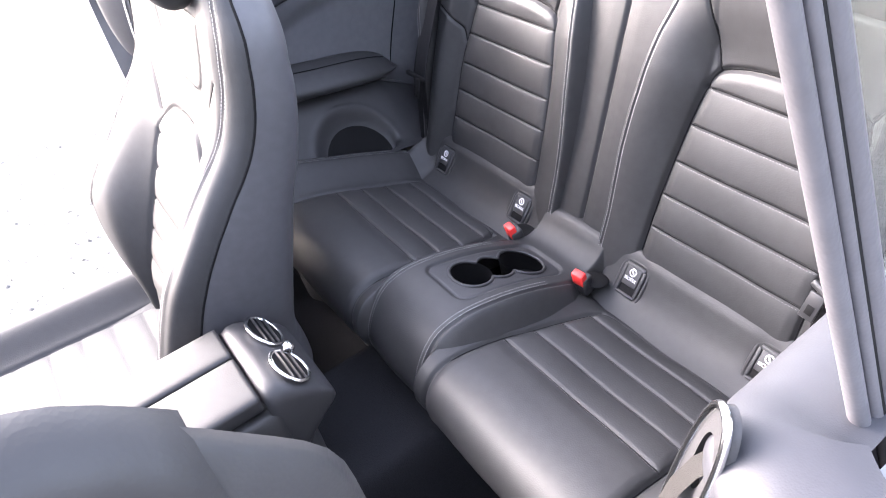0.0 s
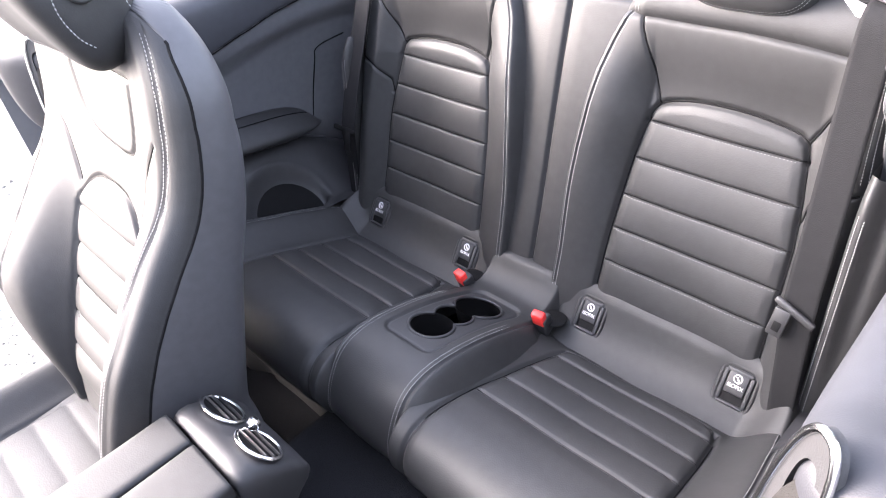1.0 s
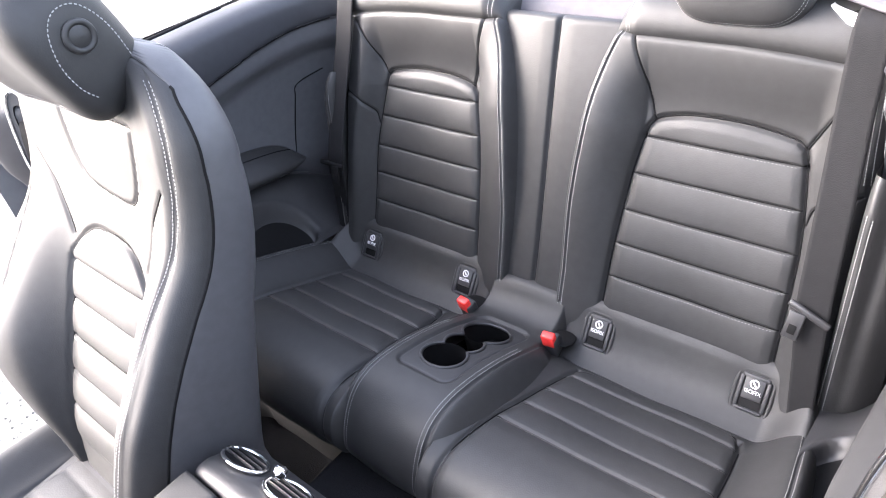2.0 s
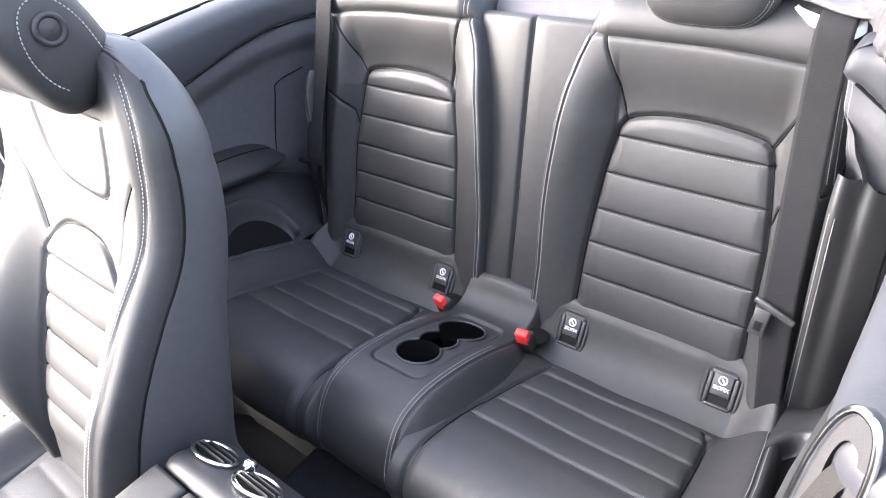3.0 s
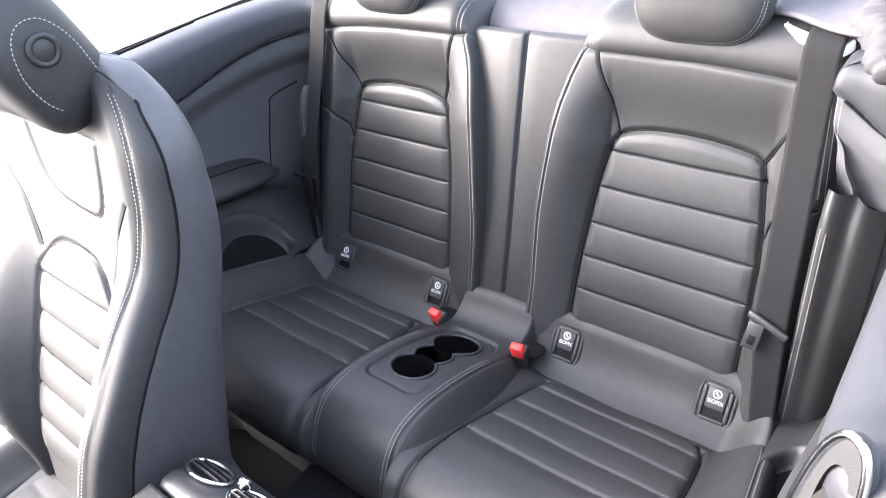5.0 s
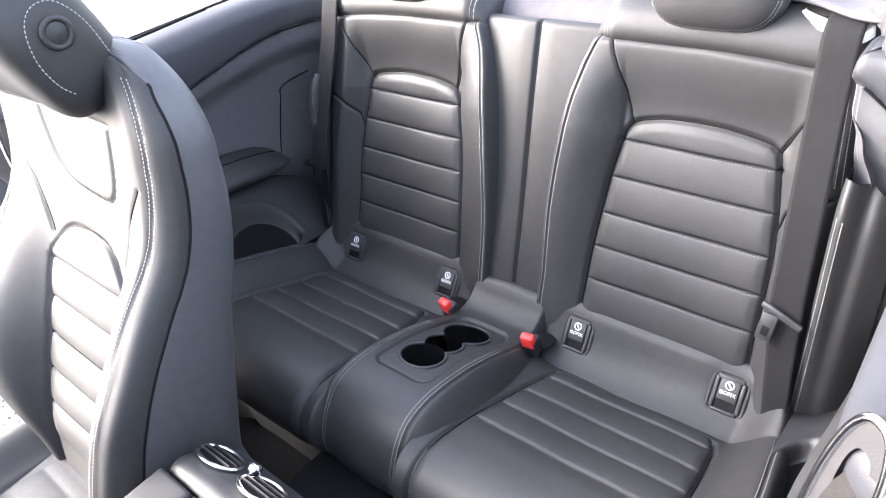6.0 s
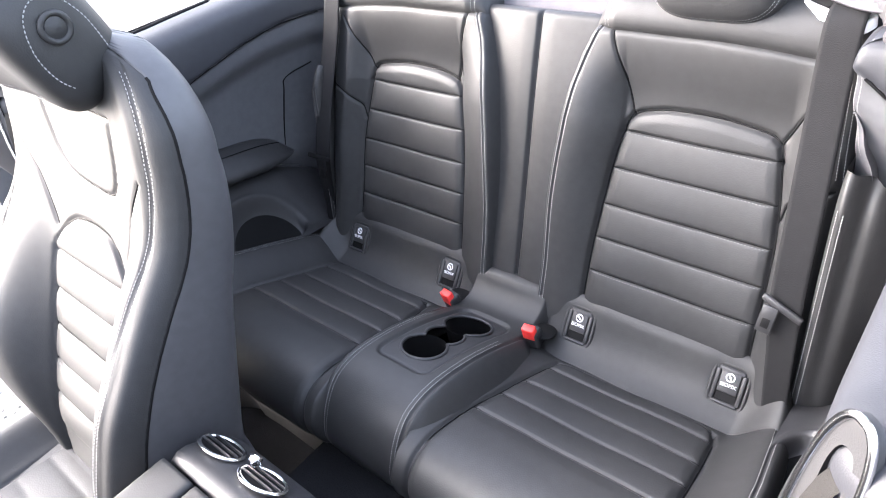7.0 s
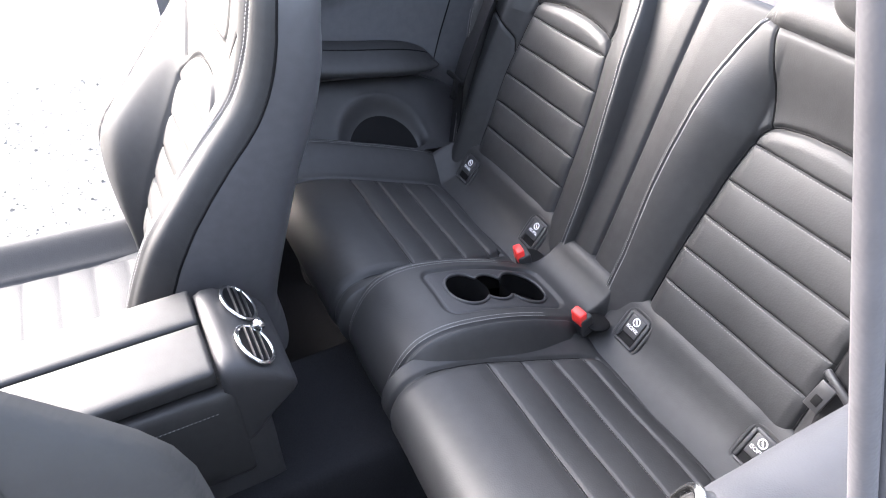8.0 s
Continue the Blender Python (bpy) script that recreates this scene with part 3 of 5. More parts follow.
drop = drop * (1 - rear) + rear * (0.003 * (ax / 0.08) ** 2 + 0.045 * step(0.080, 0.104, ax)) + 0.05 * step(0.138, 0.165, ax)
# sunk plate that carries the cup holders
def plate_edge(x, y):
    dx, dy = np.maximum(x - 0.037, 0), np.maximum(np.abs(y + 0.205) - 0.0945, 0)
    return np.hypot(dx, dy) - 0.022


plate = step(0.003, -0.003, plate_edge(ax, Y))
rim = np.exp(-(plate_edge(ax, Y) / 0.003) ** 2)
h = -drop - 0.004 * plate - 0.0025 * rim * (ap[K, 0] > -0.34)
CUPS = ((-0.146, 0.045), (-0.260, 0.041))
pts = np.stack([X, Y + h * an[K, 0], ap[K, 1] + h * an[K, 1]], -1)
cx, ck = (au[:-1] + au[1:]) / 2, np.arange(239)
CX, CK = np.meshgrid(cx, ck, indexing="ij")
CY = (ap[CK, 0] + ap[CK + 1, 0]) / 2
hole = np.zeros(CX.shape, bool)
for cy, r in CUPS:
    hole |= np.hypot(CX, (CY - cy) / 0.92) < r
hole |= np.hypot(CX, (CY + 0.207) / 0.92) < 0.036
hole |= (np.abs(CX) < 0.024) & (CY < CUPS[0][0]) & (CY > CUPS[1][0])
hole &= (CK < 165)
on_plate = (plate_edge(np.abs(CX), CY) < 0) & (CY < -0.06) & (CK < 165)
made = [sheet("padded_top", pts, LEATHER, keep=~hole & ~on_plate & (np.abs(CX) < 0.0875), flip=True),
        sheet("flank", pts, LEATHER, keep=~hole & (CX >= 0.0875), flip=True),
        sheet("flank", pts, LEATHER, keep=~hole & (CX <= -0.0875), flip=True),
        sheet("cup_plate", pts, PLASTIC, keep=~hole & on_plate, flip=True)]


def cup_z(y):
    return float(np.interp(-y, -ap[:165, 0], ap[:165, 1]))


# wells are near-black all over: their inner shade is put into the colour
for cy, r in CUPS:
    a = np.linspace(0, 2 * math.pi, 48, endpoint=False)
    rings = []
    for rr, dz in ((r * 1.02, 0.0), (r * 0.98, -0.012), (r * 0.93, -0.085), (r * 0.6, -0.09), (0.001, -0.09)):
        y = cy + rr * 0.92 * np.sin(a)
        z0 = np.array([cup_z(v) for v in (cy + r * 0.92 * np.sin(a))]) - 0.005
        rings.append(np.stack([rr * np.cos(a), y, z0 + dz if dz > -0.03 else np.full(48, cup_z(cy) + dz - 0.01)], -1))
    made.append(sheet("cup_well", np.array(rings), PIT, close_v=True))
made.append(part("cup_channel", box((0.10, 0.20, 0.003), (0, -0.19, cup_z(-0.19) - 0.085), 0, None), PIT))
ry = np.linspace(CUPS[0][0] + CUPS[0][1] * 0.92, CUPS[1][0] - CUPS[1][1] * 0.92, 70)
half = np.max([np.sqrt(np.clip(r * r - ((ry - cy) / 0.92) ** 2, 0, 1)) for cy, r in CUPS + ((-0.207, 0.036),)], axis=0)
line = np.concatenate([np.stack([half, ry], 1), np.stack([-half, ry], 1)[::-1][1:-1]])
made.append(sheet("cup_rim", tube(np.stack([line[:, 0], line[:, 1], [cup_z(v) - 0.0045 for v in line[:, 1]]], 1), 0.0030, None, 8, closed=True), PLASTIC, close_u=True, close_v=True))
for sx in (-1, 1):
    for off in (-0.0035, 0.0035):
        x = sx * (0.080 + off)
        ks = np.arange(66, 207)
        i = int(np.argmin(abs(au - x)))
        made.append(stitches("stitching", pts[i, ks] * np.array([0, 1, 1]) + np.array([x, 0, 0]), None, np.stack([np.zeros(len(ks)), an[ks, 0], an[ks, 1]], 1)))
adopt(arm, *made)


# ---- belt buckles ----
def buckle(x):
    root = thing("belt_buckle", "black belt buckle with a red release button in a leather slot", "belt buckle", "rear belt buckles", (x, -0.07, 0.52))
    m = pose(x, -0.084, 0.534, 12, 0, 8 if x > 0 else -8)
    body = part("housing", box((0.030, 0.026, 0.045), (0, 0, -0.018), 0.004, m), PLASTIC)
    red = part("release_button", box((0.025, 0.016, 0.030), (0, -0.006, 0.004), 0.003, m), RED, label="bright red release button")
    # pocket is a near-black lump that paints the shaded opening
    pocket = sheet("pocket", rounded_block(0.052, 0.048, 0.010, n=32, mm=16, power=2.2) @ np.array(pose(0, 0, 0, -8))[:3, :3].T + np.array([x * 1.06, -0.056, 0.5125]), PIT, close_u=True)
    adopt(root, body, red, pocket)


buckle(0.098)
buckle(-0.098)

# ---- front seats ----
FP = spline([(-0.745, 0.50), (-0.725, 0.58), (-0.700, 0.645), (-0.646, 0.749), (-0.587, 0.861), (-0.550, 0.93), (-0.524, 1.0), (-0.502, 1.09), (-0.486, 1.15), (-0.472, 1.186), (-0.457, 1.206)], 220)
FROWS = (0.861, 0.802, 0.745, 0.688, 0.632)


def front_seat():
    root = thing("front_seat_unit", "upright black leather front seat with quilted insert and grey stitching", "car seat", "front seats", (-0.36, -0.62, 0.25))
    d = np.gradient(FP, axis=0)
    d /= np.linalg.norm(d, axis=1)[:, None]
    nrm = np.stack([-d[:, 1], d[:, 0]], 1)
    zs = FP[:, 1]
    ws = np.interp(zs, [0.5, 0.62, 0.75, 0.9, 1.03, 1.09, 1.14, 1.175, 1.2, 1.212], [0.210, 0.218, 0.220, 0.214, 0.220, 0.218, 0.206, 0.182, 0.140, 0.10])
    b = np.interp(zs, [0.5, 0.669, 0.725, 0.781, 0.858, 0.95, 1.03, 1.12, 1.2], [0.07, 0.073, 0.073, 0.060, 0.041, 0.016, 0.010, 0.010, 0.004])
    deep = np.interp(zs, [0.5, 0.62, 0.75, 0.87, 1.0, 1.08, 1.17, 1.212], [0.215, 0.180, 0.150, 0.130, 0.118, 0.106, 0.085, 0.060])
    wi = np.interp(zs, [0.5, 0.7, 0.86, 0.93], [0.112, 0.116, 0.118, 0.120])
    def soft(a):
        s = np.convolve(np.pad(a, 15, mode="edge"), np.hanning(33)[1:-1] / np.hanning(33).sum(), "valid")
        i = np.arange(len(a))
        m = step(0, 18, i) * step(len(a) - 1, len(a) - 24, i)
        return a * (1 - m) + s * m
    ws, b, deep = soft(ws), soft(b), soft(deep)
    tip = np.clip((zs - 1.06) / (zs[-1] - 1.06), 0, 1)
    crown = np.sqrt(np.clip(1 - tip ** 2.4, 0, 1))
    ws = np.where(tip > 0, 0.085 + (float(np.interp(1.06, zs, ws)) - 0.085) * crown, ws)
    deep = np.where(tip > 0, 0.045 + (float(np.interp(1.06, zs, deep)) - 0.045) * crown, deep)
    rows = []
    stitch_at = ws + np.interp(zs, [0.5, 0.8, 0.95, 1.15], [-0.010, -0.008, 0.004, 0.012])
    pairs = []
    spread = np.interp(zs, [0.5, 0.56, 0.62, 0.68, 0.73, 0.78, 0.87, 1.0, 1.1], [-0.09, -0.080, -0.045, 0.000, 0.034, 0.044, 0.030, 0.006, 0.0])
    spread = np.convolve(np.pad(spread, 18, mode="edge"), np.hanning(39)[1:-1] / np.hanning(39).sum(), "valid")
    swell = soft(np.interp(zs, [0.5, 0.55, 0.60, 0.65, 0.70, 0.75, 0.85, 1.0], [0.1, 0.25, 0.55, 0.95, 1.22, 1.31, 1.19, 1.0]))
    shift = 0.020  # the insert sits nearer to the tunnel side
    for k in range(len(zs)):
        w = ws[k]
        right, left = [[(0.0, 0.0), (v * 0.6, 0.0), (v, 0.002), (v + (w - v) * 0.45, b[k] * 0.75), (w - 0.012, b[k]), (w, b[k] - 0.004),
                        (w + 0.024, b[k] - 0.016), (w + 0.038, b[k] * 0.4 - 0.034), (w + 0.034, -deep[k] * 0.75), (w - 0.02, -deep[k] * 0.98), (w * 0.45, -deep[k]), (0.0, -deep[k])]
                       for v in (wi[k] + shift, wi[k] - shift)]
        half = spline(right, 130)
        # the door-side bolster stands higher and wider
        grow = float(swell[k])
        wide = float(spread[k])
        other = spline([(x + (wide if i > 2 else 0) * min(1, (i - 2) / 2) * (1 if x > 0.1 else 0.3), h * (grow if h > 0 else 1)) for i, (x, h) in enumerate(left)], 130)
        pairs.append((half, other))
    seam_at = np.array([np.argmax(h[:, 0] > stitch_at[k]) for k, (h, _) in enumerate(pairs)], float)
    seam_at = np.convolve(np.pad(seam_at, 12, mode="edge"), np.ones(25) / 25, "valid") + np.interp(zs, [0.55, 0.9, 1.1, 1.2], [13, 11, 8, 4])
    for s0, pair in zip(seam_at, pairs):
        i = np.arange(130)
        at = np.where(i <= 66, i / 66 * s0, s0 + (i - 66) / 63 * (129 - s0))
        half, other = [np.stack([np.interp(at, i, h[:, c]) for c in (0, 1)], 1) for h in pair]
        rows.append(np.vstack([half, np.stack([-other[::-1, 0], other[::-1, 1]], 1)[1:-1]]))
    sec = np.array(rows)
    X, H = sec[..., 0], sec[..., 1]
    Z0 = np.broadcast_to(zs[:, None], X.shape)
    nf = X.shape[1]
    j = np.arange(nf)
    jj = np.minimum(j, nf - j)
    front = (H > -0.02) & (jj[None, :] < 75)
    XI = np.abs(X - shift)
    arch_top = 0.925 - 0.055 * (np.clip(XI / 0.12, 0, 1)) ** 3
    inside = front & (XI < wi[:, None]) & (Z0 < arch_top) & (Z0 > 0.575)
    band = np.array([0.57, *sorted(FROWS), 0.93])
    kk = np.clip(np.searchsorted(band, Z0) - 1, 0, 5)
    f = np.clip((Z0 - band[kk]) / (band[kk + 1] - band[kk]), 0, 1)
    side = np.clip(np.minimum(wi[:, None] - XI, arch_top - Z0) / 0.02, 0, 1)
    H = H + np.where(inside, 0.0065 * np.sqrt(np.clip(4 * f * (1 - f), 0, 1)) * np.sqrt(side), 0)
    edge = np.minimum(np.abs(XI - wi[:, None]) + 9 * (Z0 > arch_top), np.abs(Z0 - arch_top) + 9 * (XI > wi[:, None]))
    H = H - np.where(front, 0.006 * np.exp(-(edge / 0.004) ** 2), 0)
    for r in FROWS:
        H = H - np.where(inside, 0.0035 * np.exp(-((Z0 - r) / 0.0022) ** 2), 0)
    # outlined upper field and the seams that run from the arch to the shoulders
    pock = [(-0.10, 1.105), (0.122, 1.100)] + [tuple(q) for q in spline([(0.122, 1.100), (0.112, 1.04), (0.098, 0.998), (0.075, 0.984), (0.01, 0.986), (-0.045, 0.996), (-0.073, 1.022), (-0.088, 1.06), (-0.10, 1.105)], 30)]
    pock = [(x + 0.014, z) for x, z in pock]
    H = H - np.where(front, 0.005 * np.exp(-(dist(X, Z0, pock) / 0.003) ** 2), 0)
    for sx in (-1, 1):
        H = H - np.where(front, 0.004 * np.exp(-(dist(X, Z0, [(sx * 0.115 + shift, 0.90), (sx * 0.15 + 0.01, 0.97), (sx * 0.205, 1.03)]) / 0.003) ** 2), 0)
    H = H - 0.004 * np.exp(-((jj[None, :] - 66) / 1.0) ** 2)
    H = H - np.where(front, 0.003 * np.exp(-((np.abs(X) - stitch_at[:, None]) / 0.0022) ** 2), 0)
    turn = step(1.02, 1.14, zs)[:, None]
    ny = np.where(H < 0, nrm[:, :1] * (1 - turn) - 0.92 * turn, nrm[:, :1])
    nz = np.where(H < 0, nrm[:, 1:] * (1 - turn) + 0.42 * turn, nrm[:, 1:])
    P = np.stack([-0.373 + X, FP[:, :1] + H * ny, FP[:, 1:] + H * nz], -1)
    insf = inside[:-1]
    zc = (Z0[:-1] + Z0[1:]) / 2
    made = []
    for k in range(6):
        made.append(sheet("channel", P, INSERT, keep=insf & (zc > band[k]) & (zc <= band[k + 1]), close_v=True, flip=True))
    jn = np.broadcast_to(jj[None, :], zc.shape)
    sj = 66
    made.append(sheet("bolster", P, LEATHER, keep=~insf & (jn < sj) & (np.broadcast_to(j[None, :], zc.shape) < nf // 2), close_v=True, flip=True))
    made.append(sheet("bolster", P, LEATHER, keep=~insf & (jn < sj) & (np.broadcast_to(j[None, :], zc.shape) >= nf // 2), close_v=True, flip=True))
    made.append(sheet("back_shell", P, SHELL, keep=jn >= sj, close_v=True, flip=True))
    cap = P[-1]
    made.append(sheet("top_cap", np.array([cap, cap * 0.5 + cap.mean(0) * 0.5 + np.array([0, 0, 0.003]), np.broadcast_to(cap.mean(0) + np.array([0, 0, 0.004]), cap.shape)]), LEATHER, close_v=True, flip=True))
    for sgn in (1, -1):
        half_j = np.arange(130) if sgn > 0 else nf - np.arange(1, 130)
        for o in (-0.0035, 0.0035):
            line = []
            for k in range(20, 208):
                xr = np.abs(X[k, half_j])
                i = int(np.argmax(xr > stitch_at[k] + o))
                f0 = (stitch_at[k] + o - xr[i - 1]) / (xr[i] - xr[i - 1] + 1e-9)
                line.append(P[k, half_j[i - 1]] * (1 - f0) + P[k, half_j[i]] * f0)
            made.append(stitches("stitching", np.array(line), None, np.stack([np.full(188, 0.5 * sgn), nrm[20:208, 0], nrm[20:208, 1]], 1), 0.0038, 0.0019, 0.0008))
    def on_front(x, z):
        h = np.arange(70) if x >= 0 else (nf - np.arange(70)) % nf
        k = int(np.clip(np.searchsorted(zs, z) - 1, 0, len(zs) - 2))
        two = [np.array([np.interp(abs(x), np.maximum.accumulate(np.abs(X[i, h])), P[i, h, c]) for c in range(3)]) for i in (k, k + 1)]
        f = (z - zs[k]) / (zs[k + 1] - zs[k])
        return two[0] * (1 - f) + two[1] * f

    def arc(sx):
        return [(sx * 0.114 + shift, 0.60), (sx * 0.115 + shift, 0.72), (sx * 0.117 + shift, 0.86)]
    for line in (arc(1), arc(-1), [(x + shift, 0.925 - 0.055 * (abs(x) / 0.12) ** 3) for x in (-0.117, -0.1, -0.06, 0.0, 0.06, 0.1, 0.117)],
                 pock[:2], pock[2:], [(0.115 + shift, 0.90), (0.16, 0.97), (0.203, 1.03)], [(-0.115 + shift, 0.90), (-0.14, 0.97), (-0.203, 1.03)]):
        made.append(seam(np.array([on_front(x, z) for x, z in spline(line, 50)]), 0.0014, -0.0002, (0, -0.9, 0.4)))
    for r in FROWS:
        made.append(seam(np.array([on_front(x + shift, r) for x in np.linspace(-0.112, 0.112, 50)]), 0.0011, 0.0, (0, -0.9, 0.4)))
    for r in FROWS:
        k = int(np.argmin(abs(zs - (r - 0.003))))
        sel = [i for i in range(nf) if inside[k, i] and abs(X[k, i] - shift) < 0.108]
        sel.sort(key=lambda i: X[k, i])
        made.append(stitches("stitching", P[k, sel], None, (0, -0.88, 0.47), 0.003, 0.0024, 0.0005, thread=SEAM_THREAD))
    for sgn in (1, -1):
        made.append(seam(P[4:206, 66 if sgn > 0 else nf - 66], 0.0022))
    # base on the floor rails, enlarged out of view to shade the footwell
    made.append(part("seat_base", box((0.50, 0.46, 0.30), (-0.37, -0.80, 0.355), 0.03), PLASTIC))
    adopt(root, *made)
    # cushion
    us, vs = np.linspace(-0.255, 0.255, 120), np.linspace(0, 1, 120)
    U, V = np.meshgrid(us, vs, indexing="ij")
    y = -0.715 - 0.50 * V
    z = 0.50 + 0.035 * V + 0.040 * step(0.13, 0.22, np.abs(U)) - 0.10 * step(0.225, 0.255, np.abs(U)) - 0.12 * step(0.93, 1.0, V)
    z -= 0.006 * np.exp(-((np.abs(U) - 0.135) / 0.004) ** 2)
    g = ((V * 0.5) % 0.062) / 0.062
    z += np.where(np.abs(U) < 0.13, 0.005 * np.sqrt(np.clip(4 * g * (1 - g), 0, 1)) * 0.5, 0)
    c = np.stack([-0.36 + U, y, z], -1)
    CU = np.abs(np.broadcast_to(((us[:-1] + us[1:]) / 2)[:, None], (119, 119)))
    cm = [sheet("cushion_insert", c, INSERT, keep=CU < 0.135, flip=True), sheet("cushion_bolster", c, LEATHER, keep=(CU >= 0.135) & (np.broadcast_to(us[:-1, None], (119, 119)) < 0), flip=True),
          sheet("cushion_bolster", c, LEATHER, keep=(CU >= 0.135) & (np.broadcast_to(us[:-1, None], (119, 119)) >= 0), flip=True)]
    adopt(root, *cm)
    return root


front_seat()

# headrest of the upright front seat
root = thing("front_headrest", "black leather front headrest with a round side button", "headrest", at=(-0.355, -0.49, 1.19))
m = np.array(pose(-0.352, -0.504, 1.222, 21))
ga, gb = np.meshgrid(np.linspace(0, 2 * math.pi, 96, endpoint=False), np.linspace(-math.pi / 2, math.pi / 2, 60), indexing="ij")
pw = lambda v, p: np.sign(v) * np.abs(v) ** (2 / p)
body = np.stack([0.1425 * pw(np.cos(ga), 4.6) * pw(np.cos(gb), 4.6), 0.0665 * pw(np.sin(ga), 4.0) * pw(np.cos(gb), 3.4), 0.1075 * pw(np.sin(gb), 3.0)], -1)

body[..., 1] -= 0.018 * (np.abs(body[..., 0]) / 0.14) ** 2
bw = body @ m[:3, :3].T + m[:3, 3]
made = [sheet("pad", bw, LEATHER, close_u=True)]
side = np.array([(-0.465, 1.191), (-0.478, 1.235), (-0.503, 1.266), (-0.530, 1.268), (-0.548, 1.248), (-0.552, 1.212), (-0.541, 1.178), (-0.522, 1.156)])
sl = spline(side, 90)
mid = sl.mean(0)
mi = np.linalg.inv(m)
loc = np.stack([np.full(90, -0.21), sl[:, 0], sl[:, 1]], 1) @ mi[:3, :3].T + mi[:3, 3]
sb = np.clip(np.abs(loc[:, 2]) / 0.1075, 0, 0.97) ** 1.5
cb = np.sqrt(1 - sb ** 2)
sa = np.clip(np.abs(loc[:, 1] + 0.018) / 0.0665 / cb ** (2 / 3.4), 0, 0.985) ** 2.0
xl = 0.1425 * np.sqrt(1 - sa ** 2) ** (2 / 4.6) * cb ** (2 / 4.6)
made.append(stitches("stitching", np.stack([xl - 0.352 + 0.0012, sl[:, 0], sl[:, 1]], 1), None, (1, 0, 0), 0.0038, 0.0019, 0.0008))
a = np.linspace(0, 2 * math.pi, 40, endpoint=False)
for r, w, nm in ((0.0165, 0.004, "button_ring"), (0.0095, 0.0013, "button_edge")):
    made.append(sheet(nm, tube(np.stack([np.full(40, -0.2075), -0.517 + r * np.cos(a), 1.234 + r * np.sin(a)], 1), w, None, 10, closed=True, up=(1, 0, 0)), LEATHER, close_u=True, close_v=True))
cap = [np.stack([np.full(40, -0.2065 + 0.003 * (1 - (r / 0.013) ** 2)), -0.517 + r * np.cos(a), 1.234 + r * np.sin(a)], 1) for r in (0.013, 0.009, 0.005, 0.0005)]
made.append(sheet("button", np.array(cap), LEATHER, close_v=True, flip=True))
for row in (19, 21):
    made.append(stitches("stitching", spline(bw[50:80:3, row] + np.array([0, -0.001, 0]), 120), None, (0.3, -0.85, -0.3), 0.0038, 0.0019, 0.0008))
made += [sheet("post", tube([(x, -0.478, 1.16), (x, -0.487, 1.14), (x, -0.50, 1.115)], 0.007, 8, 12), CHROME, close_v=True) for x in (-0.30, -0.41)]
adopt(root, *made)

# the near front seat, tipped forward for entry
root = thing("front_seat_unit", "black leather front seat with its backrest tipped forward", "car seat", "front seats", (0.38, -0.75, 0.25))
OUT = [(-0.72, 0.42), (-0.715, 0.7), (-0.71, 0.9), (-0.706, 1.1), (-0.703, 1.19), (-0.704, 1.23), (-0.706, 1.277), (-0.711, 1.296), (-0.72, 1.3115), (-0.73, 1.3255), (-0.74, 1.3395),
       (-0.75, 1.3525), (-0.76, 1.3645), (-0.77, 1.3745), (-0.78, 1.381), (-0.8, 1.3885), (-0.82, 1.389), (-0.85, 1.377), (-0.88, 1.315), (-0.895, 1.2), (-0.885, 1.05), (-0.86, 0.9), (-0.83, 0.7), (-0.8, 0.42)]
o = spline(OUT, 150)
mid = np.stack([np.interp(o[:, 1], [0.42, 0.9, 1.34], [-0.75, -0.78, -0.80]), o[:, 1] * 0.96 + 0.03], 1)
xs = [0.165, 0.172, 0.19, 0.22, 0.28, 0.36, 0.44, 0.52, 0.59, 0.635, 0.663, 0.679, 0.692, 0.700, 0.706]
inset = [0.045, 0.028, 0.014, 0.006, 0.002, 0.0, 0.0, 0.0, 0.0, 0.0, 0.0, 0.0, 0.002, 0.010, 0.024]
rings = []
for x, k in zip(xs, inset):
    v = mid - o
    q = o + v / (np.linalg.norm(v, axis=1)[:, None] + 1e-6) * k
    z = 0.42 + (q[:, 1] - 0.42) * (1 - min(0.86, 1.56 * max(0.0, 0.692 - x)) * step(0.45, 0.8, q[:, 1]))
    rings.append(np.stack([np.full(150, x), -0.80 + (q[:, 0] - 0.485 * (0.692 - x) + 0.80) * 1.127, z], 1))
ends = [np.array([rings[e] * (1 - f) + np.stack([rings[e][:, 0] * 0 + xs[e] + dx, -0.80 + (mid[:, 0] - 0.485 * (0.692 - xs[e]) + 0.80) * 1.127, rings[e][:, 2]], 1) * f for f, dx in ((0, 0), (0.3, 0.004 * sg), (0.65, 0.006 * sg), (1.0, 0.007 * sg))]) for e, sg in ((-1, 1), (0, -1))]
grid = np.vstack([ends[1][::-1], np.array(rings)[1:-1], ends[0]])
jc = np.arange(149)
rear = np.broadcast_to((jc < 75)[None, :], (grid.shape[0] - 1, 149))
made = [sheet("back_cover", grid, LEATHER, keep=rear), sheet("bolster", grid, LEATHER, keep=~rear)]
pu, pv = np.meshgrid(np.linspace(0, 1, 24), np.linspace(0, 1, 90), indexing="ij")
py = -0.746 - 0.115 * pu
top = np.interp(-py, [0.74, 0.75, 0.76, 0.77, 0.78, 0.8, 0.82, 0.85, 0.88], [1.3395, 1.3525, 1.3645, 1.3745, 1.381, 1.3885, 1.389, 1.377, 1.315])
bend = np.clip(pv / 0.25, 0, 1) * math.pi / 2
rim = np.clip(np.minimum(pu, 1 - pu) * 0.115 / 0.006, 0, 1)
